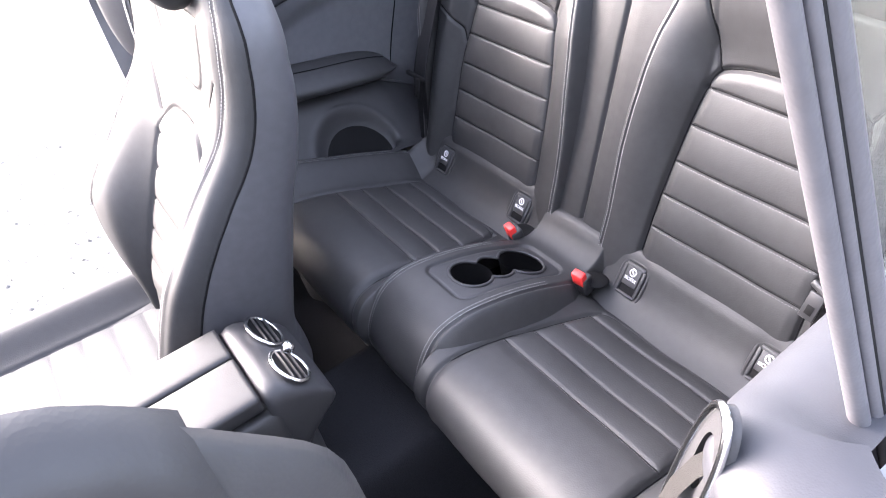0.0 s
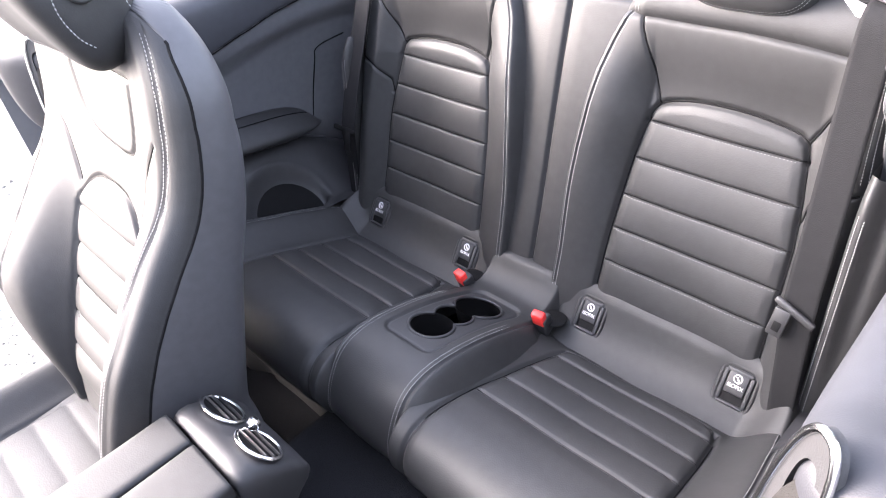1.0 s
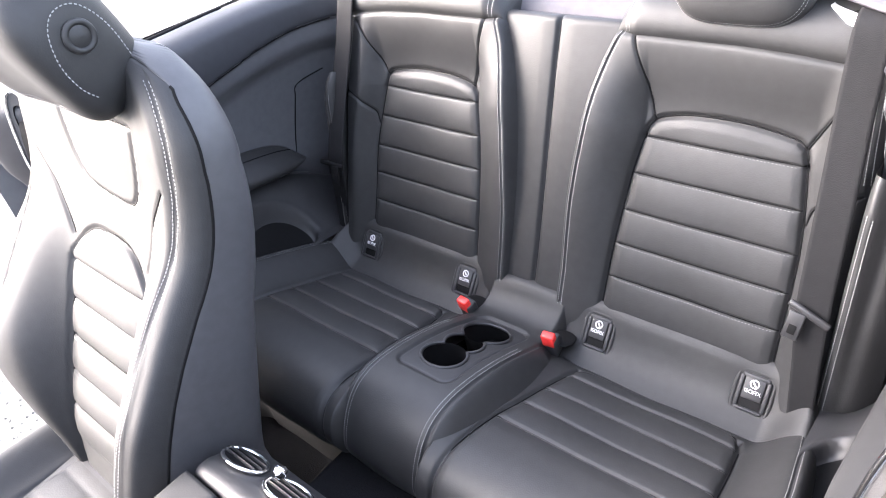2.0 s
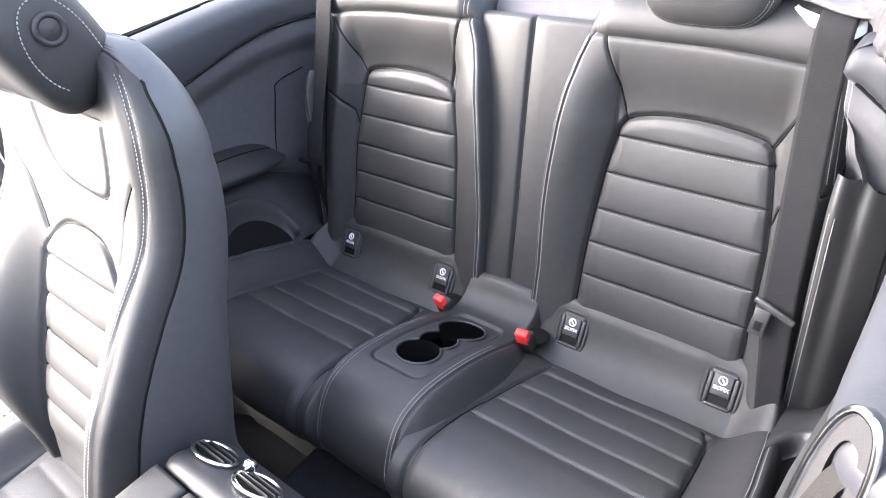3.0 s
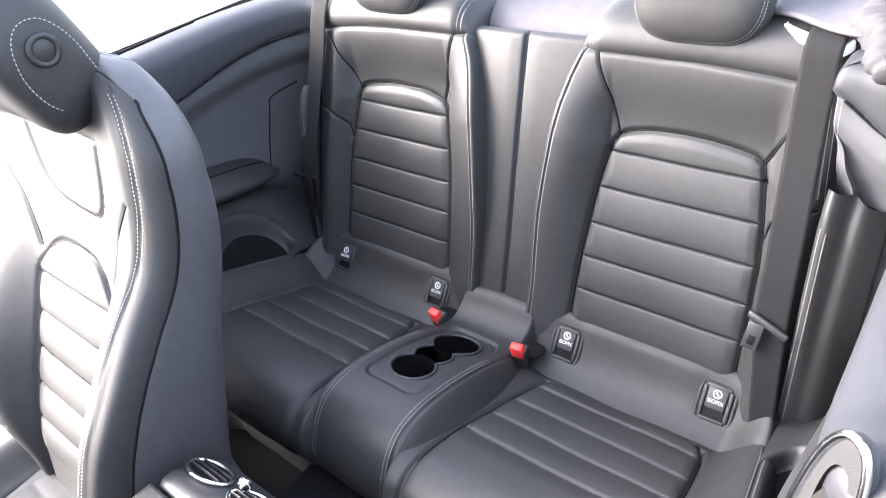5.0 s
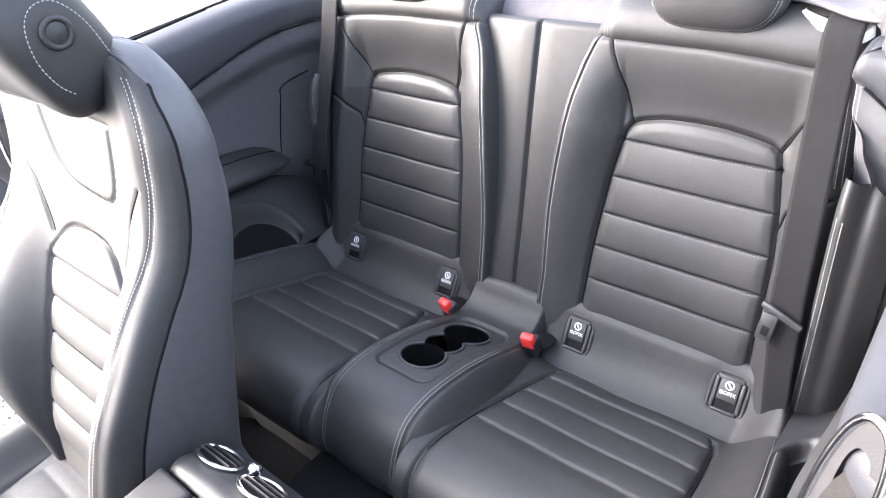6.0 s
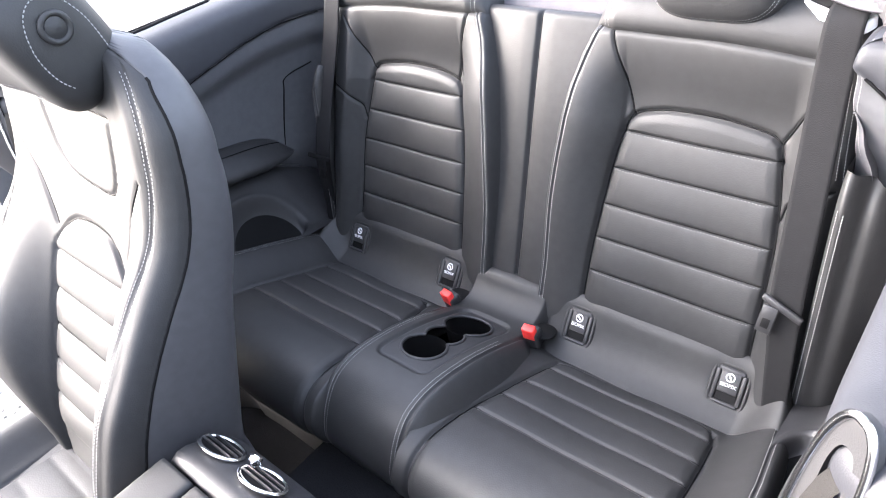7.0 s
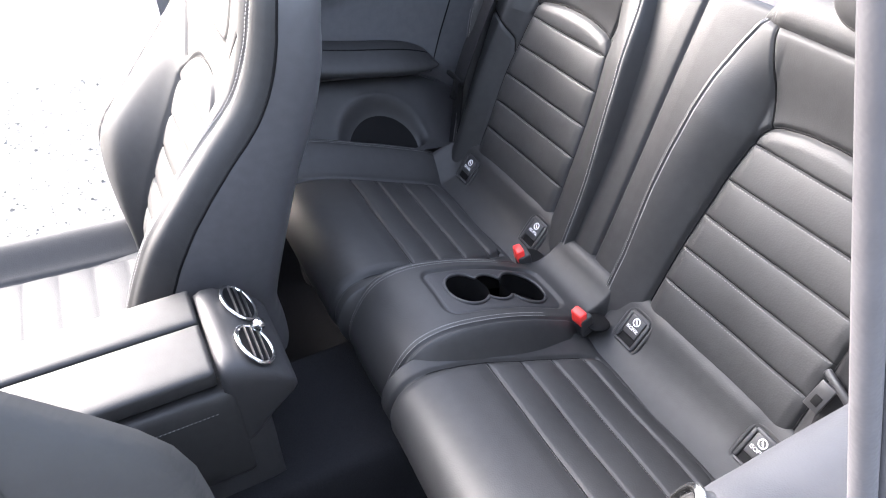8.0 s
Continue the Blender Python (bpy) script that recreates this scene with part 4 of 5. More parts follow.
px = 0.687 + 0.024 * np.sin(bend) - 0.004 * (1 - np.sqrt(rim * (2 - rim)))
pz = top + 0.001 - 0.024 * (1 - np.cos(bend)) - 0.004 * (1 - np.sqrt(rim * (2 - rim))) - np.clip((pv - 0.25) / 0.75, 0, 1) * 0.8
made.append(sheet("side_pad", np.stack([px, -0.80 + (py + 0.80) * 1.127, pz], -1), LEATHER))
for o in made:
    o.data.transform(Matrix.Translation((-0.068, -0.003, -0.082)))
# unseen slab in the tipped backrest, added to block light from the front
slab = []
for t in np.linspace(0, 1, 24):
    cy, cz = -0.86 - 0.36 * t, 0.50 + 0.54 * t
    half, thick = 0.235 * (1 - 0.35 * max(0.0, (t - 0.75) / 0.25) ** 2), 0.070 * (1 - 0.3 * t) * math.sqrt(max(0.02, 1 - max(0.0, (t - 0.88) / 0.12) ** 2))
    a = np.linspace(0, 2 * math.pi, 40, endpoint=False)
    sq = lambda v, p: np.sign(v) * np.abs(v) ** (2 / p)
    slab.append(np.stack([0.385 + half * sq(np.cos(a), 3.5), cy + 0.83 * thick * sq(np.sin(a), 2.6), cz + 0.55 * thick * sq(np.sin(a), 2.6)], 1))
made.append(sheet("backrest_light_block", np.array(slab), LEATHER, close_v=True))
made.append(part("cushion", box((0.46, 0.46, 0.14), (0.38, -1.12, 0.45), 0.05, None, 4), LEATHER))
made.append(part("seat_base", box((0.40, 0.40, 0.16), (0.40, -1.08, 0.30), 0.03), PLASTIC))
adopt(root, *made)

# ---- front centre console ----
root = thing("front_centre_console", "grey-black front console with padded lid and two chrome-ringed air vents", "centre console", at=(0, -0.9, 0.22))


def loft(sections, name, mat, flip=False):
    return sheet(name, np.array(sections), mat, close_v=True, flip=flip)


def bar(x0, x1, z0, z1, ys, r=0.02, n=48, shrink=None):
    """Rounded rectangular sections at the given y values."""
    a = np.linspace(0, 2 * math.pi, n, endpoint=False)
    f = lambda v, p: np.sign(v) * np.abs(v) ** (2 / p)
    out = []
    for i, y in enumerate(ys):
        k = 1.0 if shrink is None else shrink[i]
        out.append(np.stack([(x0 + x1) / 2 + (x1 - x0) / 2 * k * f(np.cos(a), 7), np.full(n, y), (z0 + z1) / 2 + (z1 - z0) / 2 * k * f(np.sin(a), 5)], 1))
    return out


lid_ys = [-1.30, -1.298, -1.29, -1.0, -0.702, -0.6965, -0.695]
sh = [0.01, 0.96, 1, 1, 1, 0.97, 0.01]
made = [loft(bar(-0.0905, -0.0125, 0.690, 0.722, lid_ys, shrink=sh), "lid_half", LEATHER), loft(bar(-0.0105, 0.0945, 0.690, 0.722, lid_ys, shrink=sh), "lid_half", LEATHER)]
for o in (-0.004, 0.004):
    made.append(stitches("stitching", np.stack([np.full(60, 0.0915), np.linspace(-1.28, -0.71, 60), np.full(60, 0.704 + o)], 1), None, (0.9, 0, 0.4), 0.0038, 0.0019, 0.0009))
made.append(loft(bar(-0.095, 0.096, 0.23, 0.688, [-1.31, -1.30, -0.70, -0.66, -0.64, -0.639], shrink=[0.01, 1, 1, 0.99, 0.95, 0.01]), "body", PLASTIC))
made.append(loft(bar(0.05, 0.106, 0.50, 0.684, [-1.2, -1.19, -0.72, -0.69, -0.680, -0.679], shrink=[0.01, 1, 1, 0.99, 0.92, 0.01]), "side_pad", LEATHER))
made.append(stitches("stitching", np.stack([np.full(60, 0.1065), np.linspace(-1.15, -0.70, 60), np.full(60, 0.655)], 1), None, (1, 0, 0.1), 0.0038, 0.0019, 0.0008))
pod = []
for y, zt, zb, k in ((-0.6925, 0.720, 0.55, 0.02), (-0.692, 0.720, 0.55, 0.98), (-0.68, 0.724, 0.55, 1.0), (-0.665, 0.722, 0.56, 1.0), (-0.645, 0.709, 0.585, 1.0), (-0.62, 0.688, 0.612, 0.99), (-0.602, 0.666, 0.628, 0.96), (-0.594, 0.652, 0.636, 0.9), (-0.592, 0.646, 0.642, 0.02)):
    n = 48
    a = np.linspace(0, 2 * math.pi, n, endpoint=False)
    f = lambda v, p: np.sign(v) * np.abs(v) ** (2 / p)
    hh = (zt - zb) / 2
    pod.append(np.stack([0.003 + 0.098 * k * f(np.cos(a), 6), np.full(n, y), zb + hh + hh * k * f(np.sin(a), 6)], 1))
made.append(loft(pod, "vent_pod", PLASTIC))
adopt(root, *made)
for x in (-0.043, 0.052):
    mm = pose(x, -0.634, 0.7035, -42, 0, 0)
    M4 = np.array(mm)
    a = np.linspace(0, 2 * math.pi, 56, endpoint=False)
    put = lambda p: p @ M4[:3, :3].T + M4[:3, 3]
    ring = sheet("vent_ring", put(tube(np.stack([0.038 * np.cos(a), 0.028 * np.sin(a), np.zeros(56)], 1), 0.0032, None, 10, closed=True)), CHROME, None, "bright chrome vent ring", close_u=True, close_v=True)
    # shallow near-black disc, vent depth painted as shade
    disc = sheet("vent_well", put(np.array([np.stack([0.037 * r * np.cos(a), 0.027 * r * np.sin(a), np.full(56, 0.001)], 1) for r in (1, 0.5, 0.01)])), PIT, close_v=True)
    slats = []
    for k in (-0.011, 0.0, 0.011):
        ln = np.sqrt(max(0.0, 1 - (k / 0.028) ** 2)) * 0.036
        slats.append(part("vent_slat", box((2 * ln, 0.0014, 0.005), (0, k, 0.0025), 0.0005, mm), TONGUE))
    adopt(root, disc)
    sub(disc, ring, *slats)
knob = sheet("vent_knob", rounded_block(0.020, 0.016, 0.016, n=24, mm=14) @ np.array(pose(0, 0, 0, -42))[:3, :3].T + np.array([0.018, -0.619, 0.706]), CHROME, None, "small bright metal vent knob", close_u=True)
adopt(root, knob)
root.location.y += 0.010
root.location.z -= 0.018

# ---- carpet ----
us, vs = np.linspace(-0.74, 0.74, 150), np.linspace(-2.0, 0.3, 60)
U, V = np.meshgrid(us, vs, indexing="ij")
z = 0.20 + 0.24 * step(0.19, 0.125, np.abs(U)) + 0.18 * step(0.60, 0.72, np.abs(U))
z = z + 0.003 * np.sin(17 * U + 5 * V) * np.sin(11 * V)
carpet = sheet("floor", np.stack([U, V, z], -1), CARPET)
tagged(carpet, "black carpet with a raised centre tunnel", "carpet", kind="structure")


# ---- plain unseen dashboard, added to close the front and block low light ----
q = spline([(-1.50, 0.25), (-1.46, 0.55), (-1.42, 0.78), (-1.43, 0.93), (-1.50, 1.00), (-1.70, 1.02), (-2.0, 1.00)], 40)
U, K = np.meshgrid(np.linspace(-0.72, 0.72, 40), np.arange(40), indexing="ij")
dash = sheet("wall_front", np.stack([U, q[K, 0] - 0.05 * (U / 0.7) ** 2, q[K, 1]], -1), PLASTIC)
tagged(dash, "unseen plain black dashboard added to close the cabin front and block light", "dashboard", kind="structure")


# ---- side trims ----
PLAN = spline([(0.745, -0.550), (0.730, -0.548), (0.705, -0.538), (0.679, -0.521), (0.656, -0.498), (0.644, -0.470), (0.640, -0.43), (0.638, -0.35), (0.635, -0.20), (0.639, -0.05), (0.634, 0.005), (0.612, 0.042), (0.575, 0.056), (0.540, 0.063), (0.512, 0.066), (0.505, 0.080), (0.504, 0.13)], 190)
FAR_PLAN = spline([(0.745, -0.556), (0.730, -0.553), (0.705, -0.538), (0.675, -0.514), (0.648, -0.490), (0.632, -0.462), (0.626, -0.43), (0.625, -0.35), (0.628, -0.20), (0.638, -0.05), (0.632, 0.05), (0.610, 0.120), (0.572, 0.165), (0.52, 0.185)], 190)

FAR_SEAM = ((0.010, 0.655), (0.032, 0.74), (0.052, 0.82), (0.060, 0.842), (0.078, 0.856), (0.12, 0.862))
NEAR_SEAM = ((0.004, 0.655), (0.018, 0.74), (0.032, 0.82), (0.040, 0.842), (0.050, 0.856), (0.060, 0.862))


def side_trim(m, label, PLAN):
    turn = int(np.argmax(PLAN[:, 1] > -0.03))
    root = thing("side_trim", label, "side trim", "rear side trims", (m * 0.68, -0.1, 0.25))
    prof = spline([(0.085, 1.060), (0.06, 1.062), (0.03, 1.059), (0.010, 1.049), (0.001, 1.034), (0.000, 1.00), (0.003, 0.965), (0.010, 0.93), (0.024, 0.895), (0.033, 0.84), (0.036, 0.78), (0.035, 0.72), (0.033, 0.66), (0.045, 0.60), (0.06, 0.50), (0.06, 0.30)], 150)
    d = np.gradient(PLAN, axis=0)
    d /= np.linalg.norm(d, axis=1)[:, None]
    n = np.stack([d[:, 1], -d[:, 0]], 1)
    I, K = np.meshgrid(np.arange(190), np.arange(150), indexing="ij")
    off, Z = prof[K, 0].copy(), prof[K, 1].copy()
    Y0 = PLAN[I, 1]
    crease = np.interp(Y0, [-0.5, -0.192, -0.108, -0.012, 0.09, 0.2], [0.885, 0.949, 0.962, 0.977, 0.988, 0.990])
    rising = np.interp(-PLAN[:, 0], [-0.64, -0.632, -0.60, -0.573, -0.552, -0.535, -0.515], [0.970, 0.978, 0.986, 0.997, 1.012, 1.024, 1.036])
    if m > 0:
        Z[turn:] += 0.020 * step(0.60, 0.56, PLAN[turn:, :1]) * step(1.00, 1.05, Z[turn:])
        crease[turn:] = np.maximum(crease[turn:], rising[turn:, None])
    Z = Z + 0.010 * step(-0.43, -0.50, Y0) * step(0.96, 1.03, Z)
    off += 0.008 * step(-0.003, 0.006, crease - Z) + 0.014 * step(0.035, 0.085, crease - Z)
    shelf = np.interp(Y0, [-0.5, -0.2, -0.03, 0.3], [0.83, 0.757, 0.720, 0.66])
    pts = np.stack([(PLAN[I, 0] + n[I, 0] * off) * m, PLAN[I, 1] + n[I, 1] * off, Z], -1)
    cz = (Z[:-1, :-1] + Z[1:, 1:]) / 2
    cc = crease[:-1, :-1]
    up = cz > cc
    fl = m > 0
    made = [sheet("upper_pad", pts, LEDGE, keep=up, flip=fl), sheet("lower_panel", pts, TRIM, keep=~up, flip=fl)]
    ay = np.r_[np.linspace(-0.47, -0.12, 24), np.linspace(-0.115, 0.012, 30)]
    ang = np.linspace(0, 2 * math.pi, 44, endpoint=False)
    sq = lambda v, p: np.sign(v) * np.abs(v) ** (2 / p)
    taper = np.sqrt(np.clip(1 - np.clip((ay + 0.13) / 0.142, 0, 1) ** 2.2, 0.0004, 1)) * np.sqrt(np.clip((ay + 0.472) / 0.06, 0.0004, 1))
    az = np.interp(ay, [-0.5, -0.2, -0.03, 0.05], [0.80, 0.735, 0.703, 0.690])
    axx = np.interp(ay, [-0.5, -0.3, 0.02], [0.625, 0.622, 0.634])
    wedge = spline([(0.058, 0.044), (0.030, 0.036), (0.002, 0.020), (-0.016, 0.006), (-0.021, -0.006), (-0.014, -0.017), (0.004, -0.021), (0.058, -0.026), (0.060, 0.010), (0.058, 0.044)], 45)[:44]
    body = np.stack([(axx[:, None] + 0.03 * (1 - taper[:, None]) + wedge[None, :, 0]) * m, np.repeat(ay[:, None], 44, 1), az[:, None] + taper[:, None] * wedge[None, :, 1]], -1)
    rest = sheet("armrest", body, LEATHER, close_v=True, flip=m > 0)
    made.append(rest)
    sub(rest, seam(body[2:50, 6] + np.array([0, 0, 0.0006]), 0.0014))
    sub(rest, sheet("lower_edge", tube(body[2:52, 24] + np.array([0, 0, -0.002]), 0.0022, None, 6), LEDGE, close_v=True))
    # rounded panel seam next to the wing
    def on_trim(y, z):
        i = int(np.argmin(np.abs(PLAN[30:, 1] - y))) + 30
        return pts[i, int(np.argmin(np.abs(Z[i] - z)))]
    made.append(seam(spline([on_trim(y, z) for y, z in (FAR_SEAM if m < 0 else NEAR_SEAM)], 60), 0.0018))
    # chrome-rimmed belt outlet on the front corner
    c0 = np.array([0.6600, -0.5035, 1.000])
    nv = np.array([-0.62, -0.75, 0.20])
    nv /= np.linalg.norm(nv)
    hv = np.cross(nv, (0, 0, 1))
    hv /= np.linalg.norm(hv)
    uv = np.cross(hv, nv)
    a = np.linspace(0, 2 * math.pi, 64, endpoint=False)
    f = lambda v, p: np.sign(v) * np.abs(v) ** (2 / p)
    def loop(w, hgt, lift, rise=0.0):
        p = c0 + uv * rise + hv * (w * f(np.cos(a), 2.6))[:, None] + uv * (hgt * f(np.sin(a), 2.4))[:, None] + nv * lift
        p[:, 0] *= m
        return p
    mv = nv * np.array([m, 1, 1])
    bezel_parts = []
    bezel_parts.append(sheet("outlet_ring", tube(loop(0.022, 0.084, 0.008), 0.0032, None, 10, closed=True, up=mv), CHROME, None, "satin chrome rim", close_u=True, close_v=True))
    bezel = sheet("outlet_bezel", np.array([loop(0.023, 0.085, 0.000), loop(0.022, 0.084, 0.008), loop(0.018, 0.078, 0.008), loop(0.0100, 0.026, 0.008, 0.034)]), PLASTIC, close_v=True, flip=m < 0)
    made.append(bezel)
    # shallow slot, its deep shade put into the near-black colour
    bezel_parts.append(sheet("outlet_slot", np.array([loop(0.0100, 0.026, 0.008, 0.034), loop(0.0095, 0.025, 0.001, 0.034), loop(0.0005, 0.001, 0.001, 0.034)]), PIT, close_v=True, flip=m < 0))
    web = np.array([[c0 + hv * t * 0.0078 + uv * zz + nv * l for zz, l in ((0.036, 0.003), (0.026, 0.010), (0.00, 0.017), (-0.05, 0.020), (-0.11, 0.016))] for t in (-1, -0.5, 0, 0.5, 1)])
    web[..., 0] *= m
    bezel_parts.append(sheet("outlet_webbing", web, PALE_WEB, None, "pale woven belt end", flip=m > 0))
    sub(bezel, *bezel_parts)
    # wheel-arch shelf beside the cushion
    su, sv = np.linspace(0, 1, 60), np.linspace(-0.52, 0.14, 90)
    SU, SV = np.meshgrid(su, sv, indexing="ij")
    sx = 0.535 + 0.145 * SU
    brow = np.interp(SV, [-0.52, -0.30, -0.08, -0.03, 0.025, 0.14], [0.735, 0.705, 0.676, 0.664, 0.634, 0.56])
    floor_z = np.interp(SV, [-0.52, -0.3, -0.19, -0.03, 0.06, 0.14], [0.545, 0.555, 0.553, 0.535, 0.515, 0.50])
    sz = floor_z + (brow - floor_z) * step(0.15, 1.0, SU) ** 1.2
    ell = np.hypot((sx - 0.588) / 0.050, (SV + 0.165) / 0.100)
    sz = sz - 0.028 * step(1.06, 0.90, ell) + 0.004 * np.exp(-((ell - 1.12) / 0.07) ** 2)
    made.append(sheet("wheel_arch_shelf", np.stack([sx * m, SV, sz], -1), PLASTIC, flip=m < 0))
    made.append(sheet("shelf_edge", tube(np.stack([0.676 * m * np.ones(60), np.linspace(-0.45, 0.03, 60), np.interp(np.linspace(-0.45, 0.03, 60), sv, brow[0]) + 0.001], 1), 0.003, None, 6), TRIM, close_v=True))
    ga = np.linspace(0, 2 * math.pi, 48, endpoint=False)
    gx = 0.588 + np.outer((0.86, 0.6, 0.3, 0.02), 0.050 * np.sin(ga))
    gy = -0.165 + np.outer((0.86, 0.6, 0.3, 0.02), 0.100 * np.cos(ga))
    gu = (gx - 0.535) / 0.145
    gf = np.interp(gy, [-0.3, -0.19, -0.03], [0.555, 0.553, 0.535])
    gz = gf + (np.interp(gy, [-0.30, -0.08], [0.705, 0.676]) - gf) * step(0.15, 1.0, gu) ** 1.2 - 0.026
    made.append(sheet("speaker_grille", np.stack([gx * m, gy, gz], -1), PIT, close_v=True))
    # twin seam on the corner pad beside the belt
    for x in (0.510, 0.518) if m > 0 else ():
        i = turn + int(np.argmin(np.abs(PLAN[turn:, 0] - x)))
        ks = [k for k in range(150) if 0.905 < Z[i, k] < 1.036]
        made.append(stitches("stitching", pts[i, ks] + np.array([0, -0.0012, 0]), None, (0, -1, 0.1)))
    # rubber seal along the top
    made.append(sheet("window_seal", tube(np.stack([PLAN[62:turn, 0] + 0.082, PLAN[62:turn, 1], np.full(turn - 62, 1.061)], 1) * np.array([m, 1, 1]), 0.0045, None, 8), PIT, close_v=True))
    kk = np.argmin(np.abs(Z + 0.002 - crease), axis=1)
    groove = pts[np.arange(50, 182), kk[50:182]]
    made.append(sheet("seam_piping", tube(spline(groove[::11], 120), 0.0022, None, 6), PIT, close_v=True))
    adopt(root, *made)
    return root


side_trim(1, "black padded rear side trim with a chrome-rimmed belt outlet", PLAN)
side_trim(-1, "black padded rear side trim with an armrest on the far side", FAR_PLAN)


def side_wing(m):
    """Padded wing between backrest and side trim with a twin-stitched front edge."""
    root = thing("side_wing", "black leather side wing with twin grey stitching beside the backrest", "seat wing", "seat wings", (m * 0.57, 0.06, 0.45))
    us, vs = np.linspace(0, 1, 68), np.linspace(0, 1, 90)
    U, V = np.meshgrid(us, vs, indexing="ij")
    z = 0.46 + 0.455 * V
    edge = -0.004 + (z - 0.569) * 0.135
    x = 0.522 + 0.075 * U
    y = edge + 0.020 * (1 - np.sqrt(np.clip(1 - (1 - np.clip(U / 0.2, 0, 1)) ** 2, 0, 1))) + 0.05 * np.clip((U - 0.25) / 0.75, 0, 1) ** 1.6
    tip = np.clip((V - 0.82) / 0.18, 0, 1)
    y = y + 0.022 * tip ** 3 + 0.020 * V * np.exp(-((U - 0.42) / 0.16) ** 2)
    z = z - 0.012 - 0.050 * np.abs(U - 0.10) ** 1.2 * V
    pts = np.stack([x * m, y, z], -1)
    inner = np.stack([np.stack([np.full(90, 0.522 * m) , y[0] + t, z[0]], 1) for t in (0.0, 0.03, 0.08, 0.14)])
    made = [sheet("front_pad", pts, LEATHER, flip=m < 0), sheet("inner_side", inner, LEATHER, flip=m > 0)]
    outer = np.stack([np.stack([x[-1] * m, y[-1] + t, z[-1]], 1) for t in (0.0, 0.02, 0.06, 0.12)])
    made.append(sheet("outer_side", outer, LEATHER, flip=m < 0))
    for o in (0.006, 0.013):
        k = int(np.argmin(abs(us - o / 0.065)))
        made.append(stitches("stitching", pts[k, 4:82] + np.array([0, -0.0012, 0]), None, (0, -1, 0.1)))
    adopt(root, *made)


side_wing(1)
side_wing(-1)


# ---- rear belts ----
def belt(m):
    root = thing("rear_seat_belt", "dark grey rear seat belt with a loose metal tongue", "seat belt", "rear seat belts", (m * 0.5, 0.02, 0.5))
    if m > 0:
        line = [(0.478, 0.215, 1.060), (0.478, 0.165, 1.086), (0.478, 0.125, 1.076), (0.479, 0.108, 1.02), (0.481, 0.092, 0.955), (0.488, 0.050, 0.82), (0.493, 0.016, 0.705), (0.503, -0.010, 0.61), (0.512, -0.032, 0.52), (0.516, -0.046, 0.44)]
        tong, lean = (0.492, 0.008, 0.697), 6
    else:
        line = [(-0.512, 0.30, 1.062), (-0.512, 0.225, 1.082), (-0.510, 0.152, 1.062), (-0.508, 0.100, 0.955), (-0.513, 0.040, 0.82), (-0.518, 0.002, 0.715), (-0.534, 0.004, 0.65), (-0.542, 0.0, 0.57), (-0.54, -0.02, 0.44)]
        tong, lean = (-0.517, -0.006, 0.714), -4
    p = spline(line, 120)
    d = np.gradient(p, axis=0)
    d /= np.linalg.norm(d, axis=1)[:, None]
    wide = np.array([1.0, 0.0, 0.0]) - d * d[:, :1]
    wide /= np.linalg.norm(wide, axis=1)[:, None]
    nrm = np.cross(wide, d)
    t = np.linspace(-1, 1, 9)
    half = 0.0235 * np.interp(p[:, 2], [0.5, 0.62, 0.70, 1.1], [0.75, 0.85, 1.0, 1.0])
    front = p[:, None, :] + wide[:, None, :] * (t[None, :, None] * half[:, None, None])
    back = front - nrm[:, None, :] * 0.0016 * (1 if nrm[60, 1] < 0 else -1)
    g = np.concatenate([front, back[:, ::-1]], 1)
    made = [sheet("webbing", g, BELT, close_v=True)]
    mt = Matrix.Translation(tong) @ Matrix.Rotation(radians(-18), 4, "X") @ Matrix.Rotation(radians(lean), 4, "Y")
    metal = TONGUE if m > 0 else PIT
    made.append(part("tongue_head", box((0.064 if m > 0 else 0.074, 0.008, 0.011), (0, -0.004, 0), 0.003, mt @ Matrix.Rotation(radians(16 if m > 0 else 4), 4, "Y")), metal))
    # tongue hole is a near-black block, shade by colour only
    sub(made[-1], part("tongue_plate", box((0.023, 0.004, 0.044), (-0.014 * m, -0.007, -0.024), 0.0015, mt), metal),
        part("tongue_hole", box((0.011, 0.0055, 0.015), (-0.014 * m, -0.007, -0.030), 0.0006, mt), PIT))
    # pale rimmed slot that the webbing runs out of
    gc, gd = (np.array([0.460, 0.160, 1.079]), np.array([0.86, -0.50, -0.07])) if m > 0 else (np.array([-0.500, 0.190, 1.072]), np.array([-0.99, 0.0, -0.14]))
    gs = np.array([0.50, 0.83, 0.24]) if m > 0 else np.array([0.0, 0.96, 0.28])
    ga = np.linspace(0, 2 * math.pi, 48, endpoint=False)
    sq = lambda v, p: np.sign(v) * np.abs(v) ** (2 / p)
    slot = lambda w, d, lift: gc + np.outer(w * sq(np.cos(ga), 5), gd) + np.outer(d * sq(np.sin(ga), 4), gs) + np.array([0, 0, lift])
    rim = sheet("guide_rim", np.array([slot(0.054, 0.017, -0.012), slot(0.053, 0.016, 0.000), slot(0.048, 0.010, 0.001), slot(0.046, 0.008, -0.006)]), WHITE if m > 0 else PLASTIC, None, "pale guide rim" if m > 0 else "", close_v=True)
    # near-black sheet paints the shade inside the guide slot
    sub(rim, sheet("guide_slot", np.array([slot(0.0475, 0.0095, -0.004), slot(0.001, 0.001, -0.004)]), PIT, close_v=True))
    made.append(rim)
    adopt(root, *made)


belt(1)
belt(-1)

# ---- folded roof cover and rear deck ----
us, vs = np.linspace(-0.74, 0.74, 90), np.linspace(0, 1, 50)
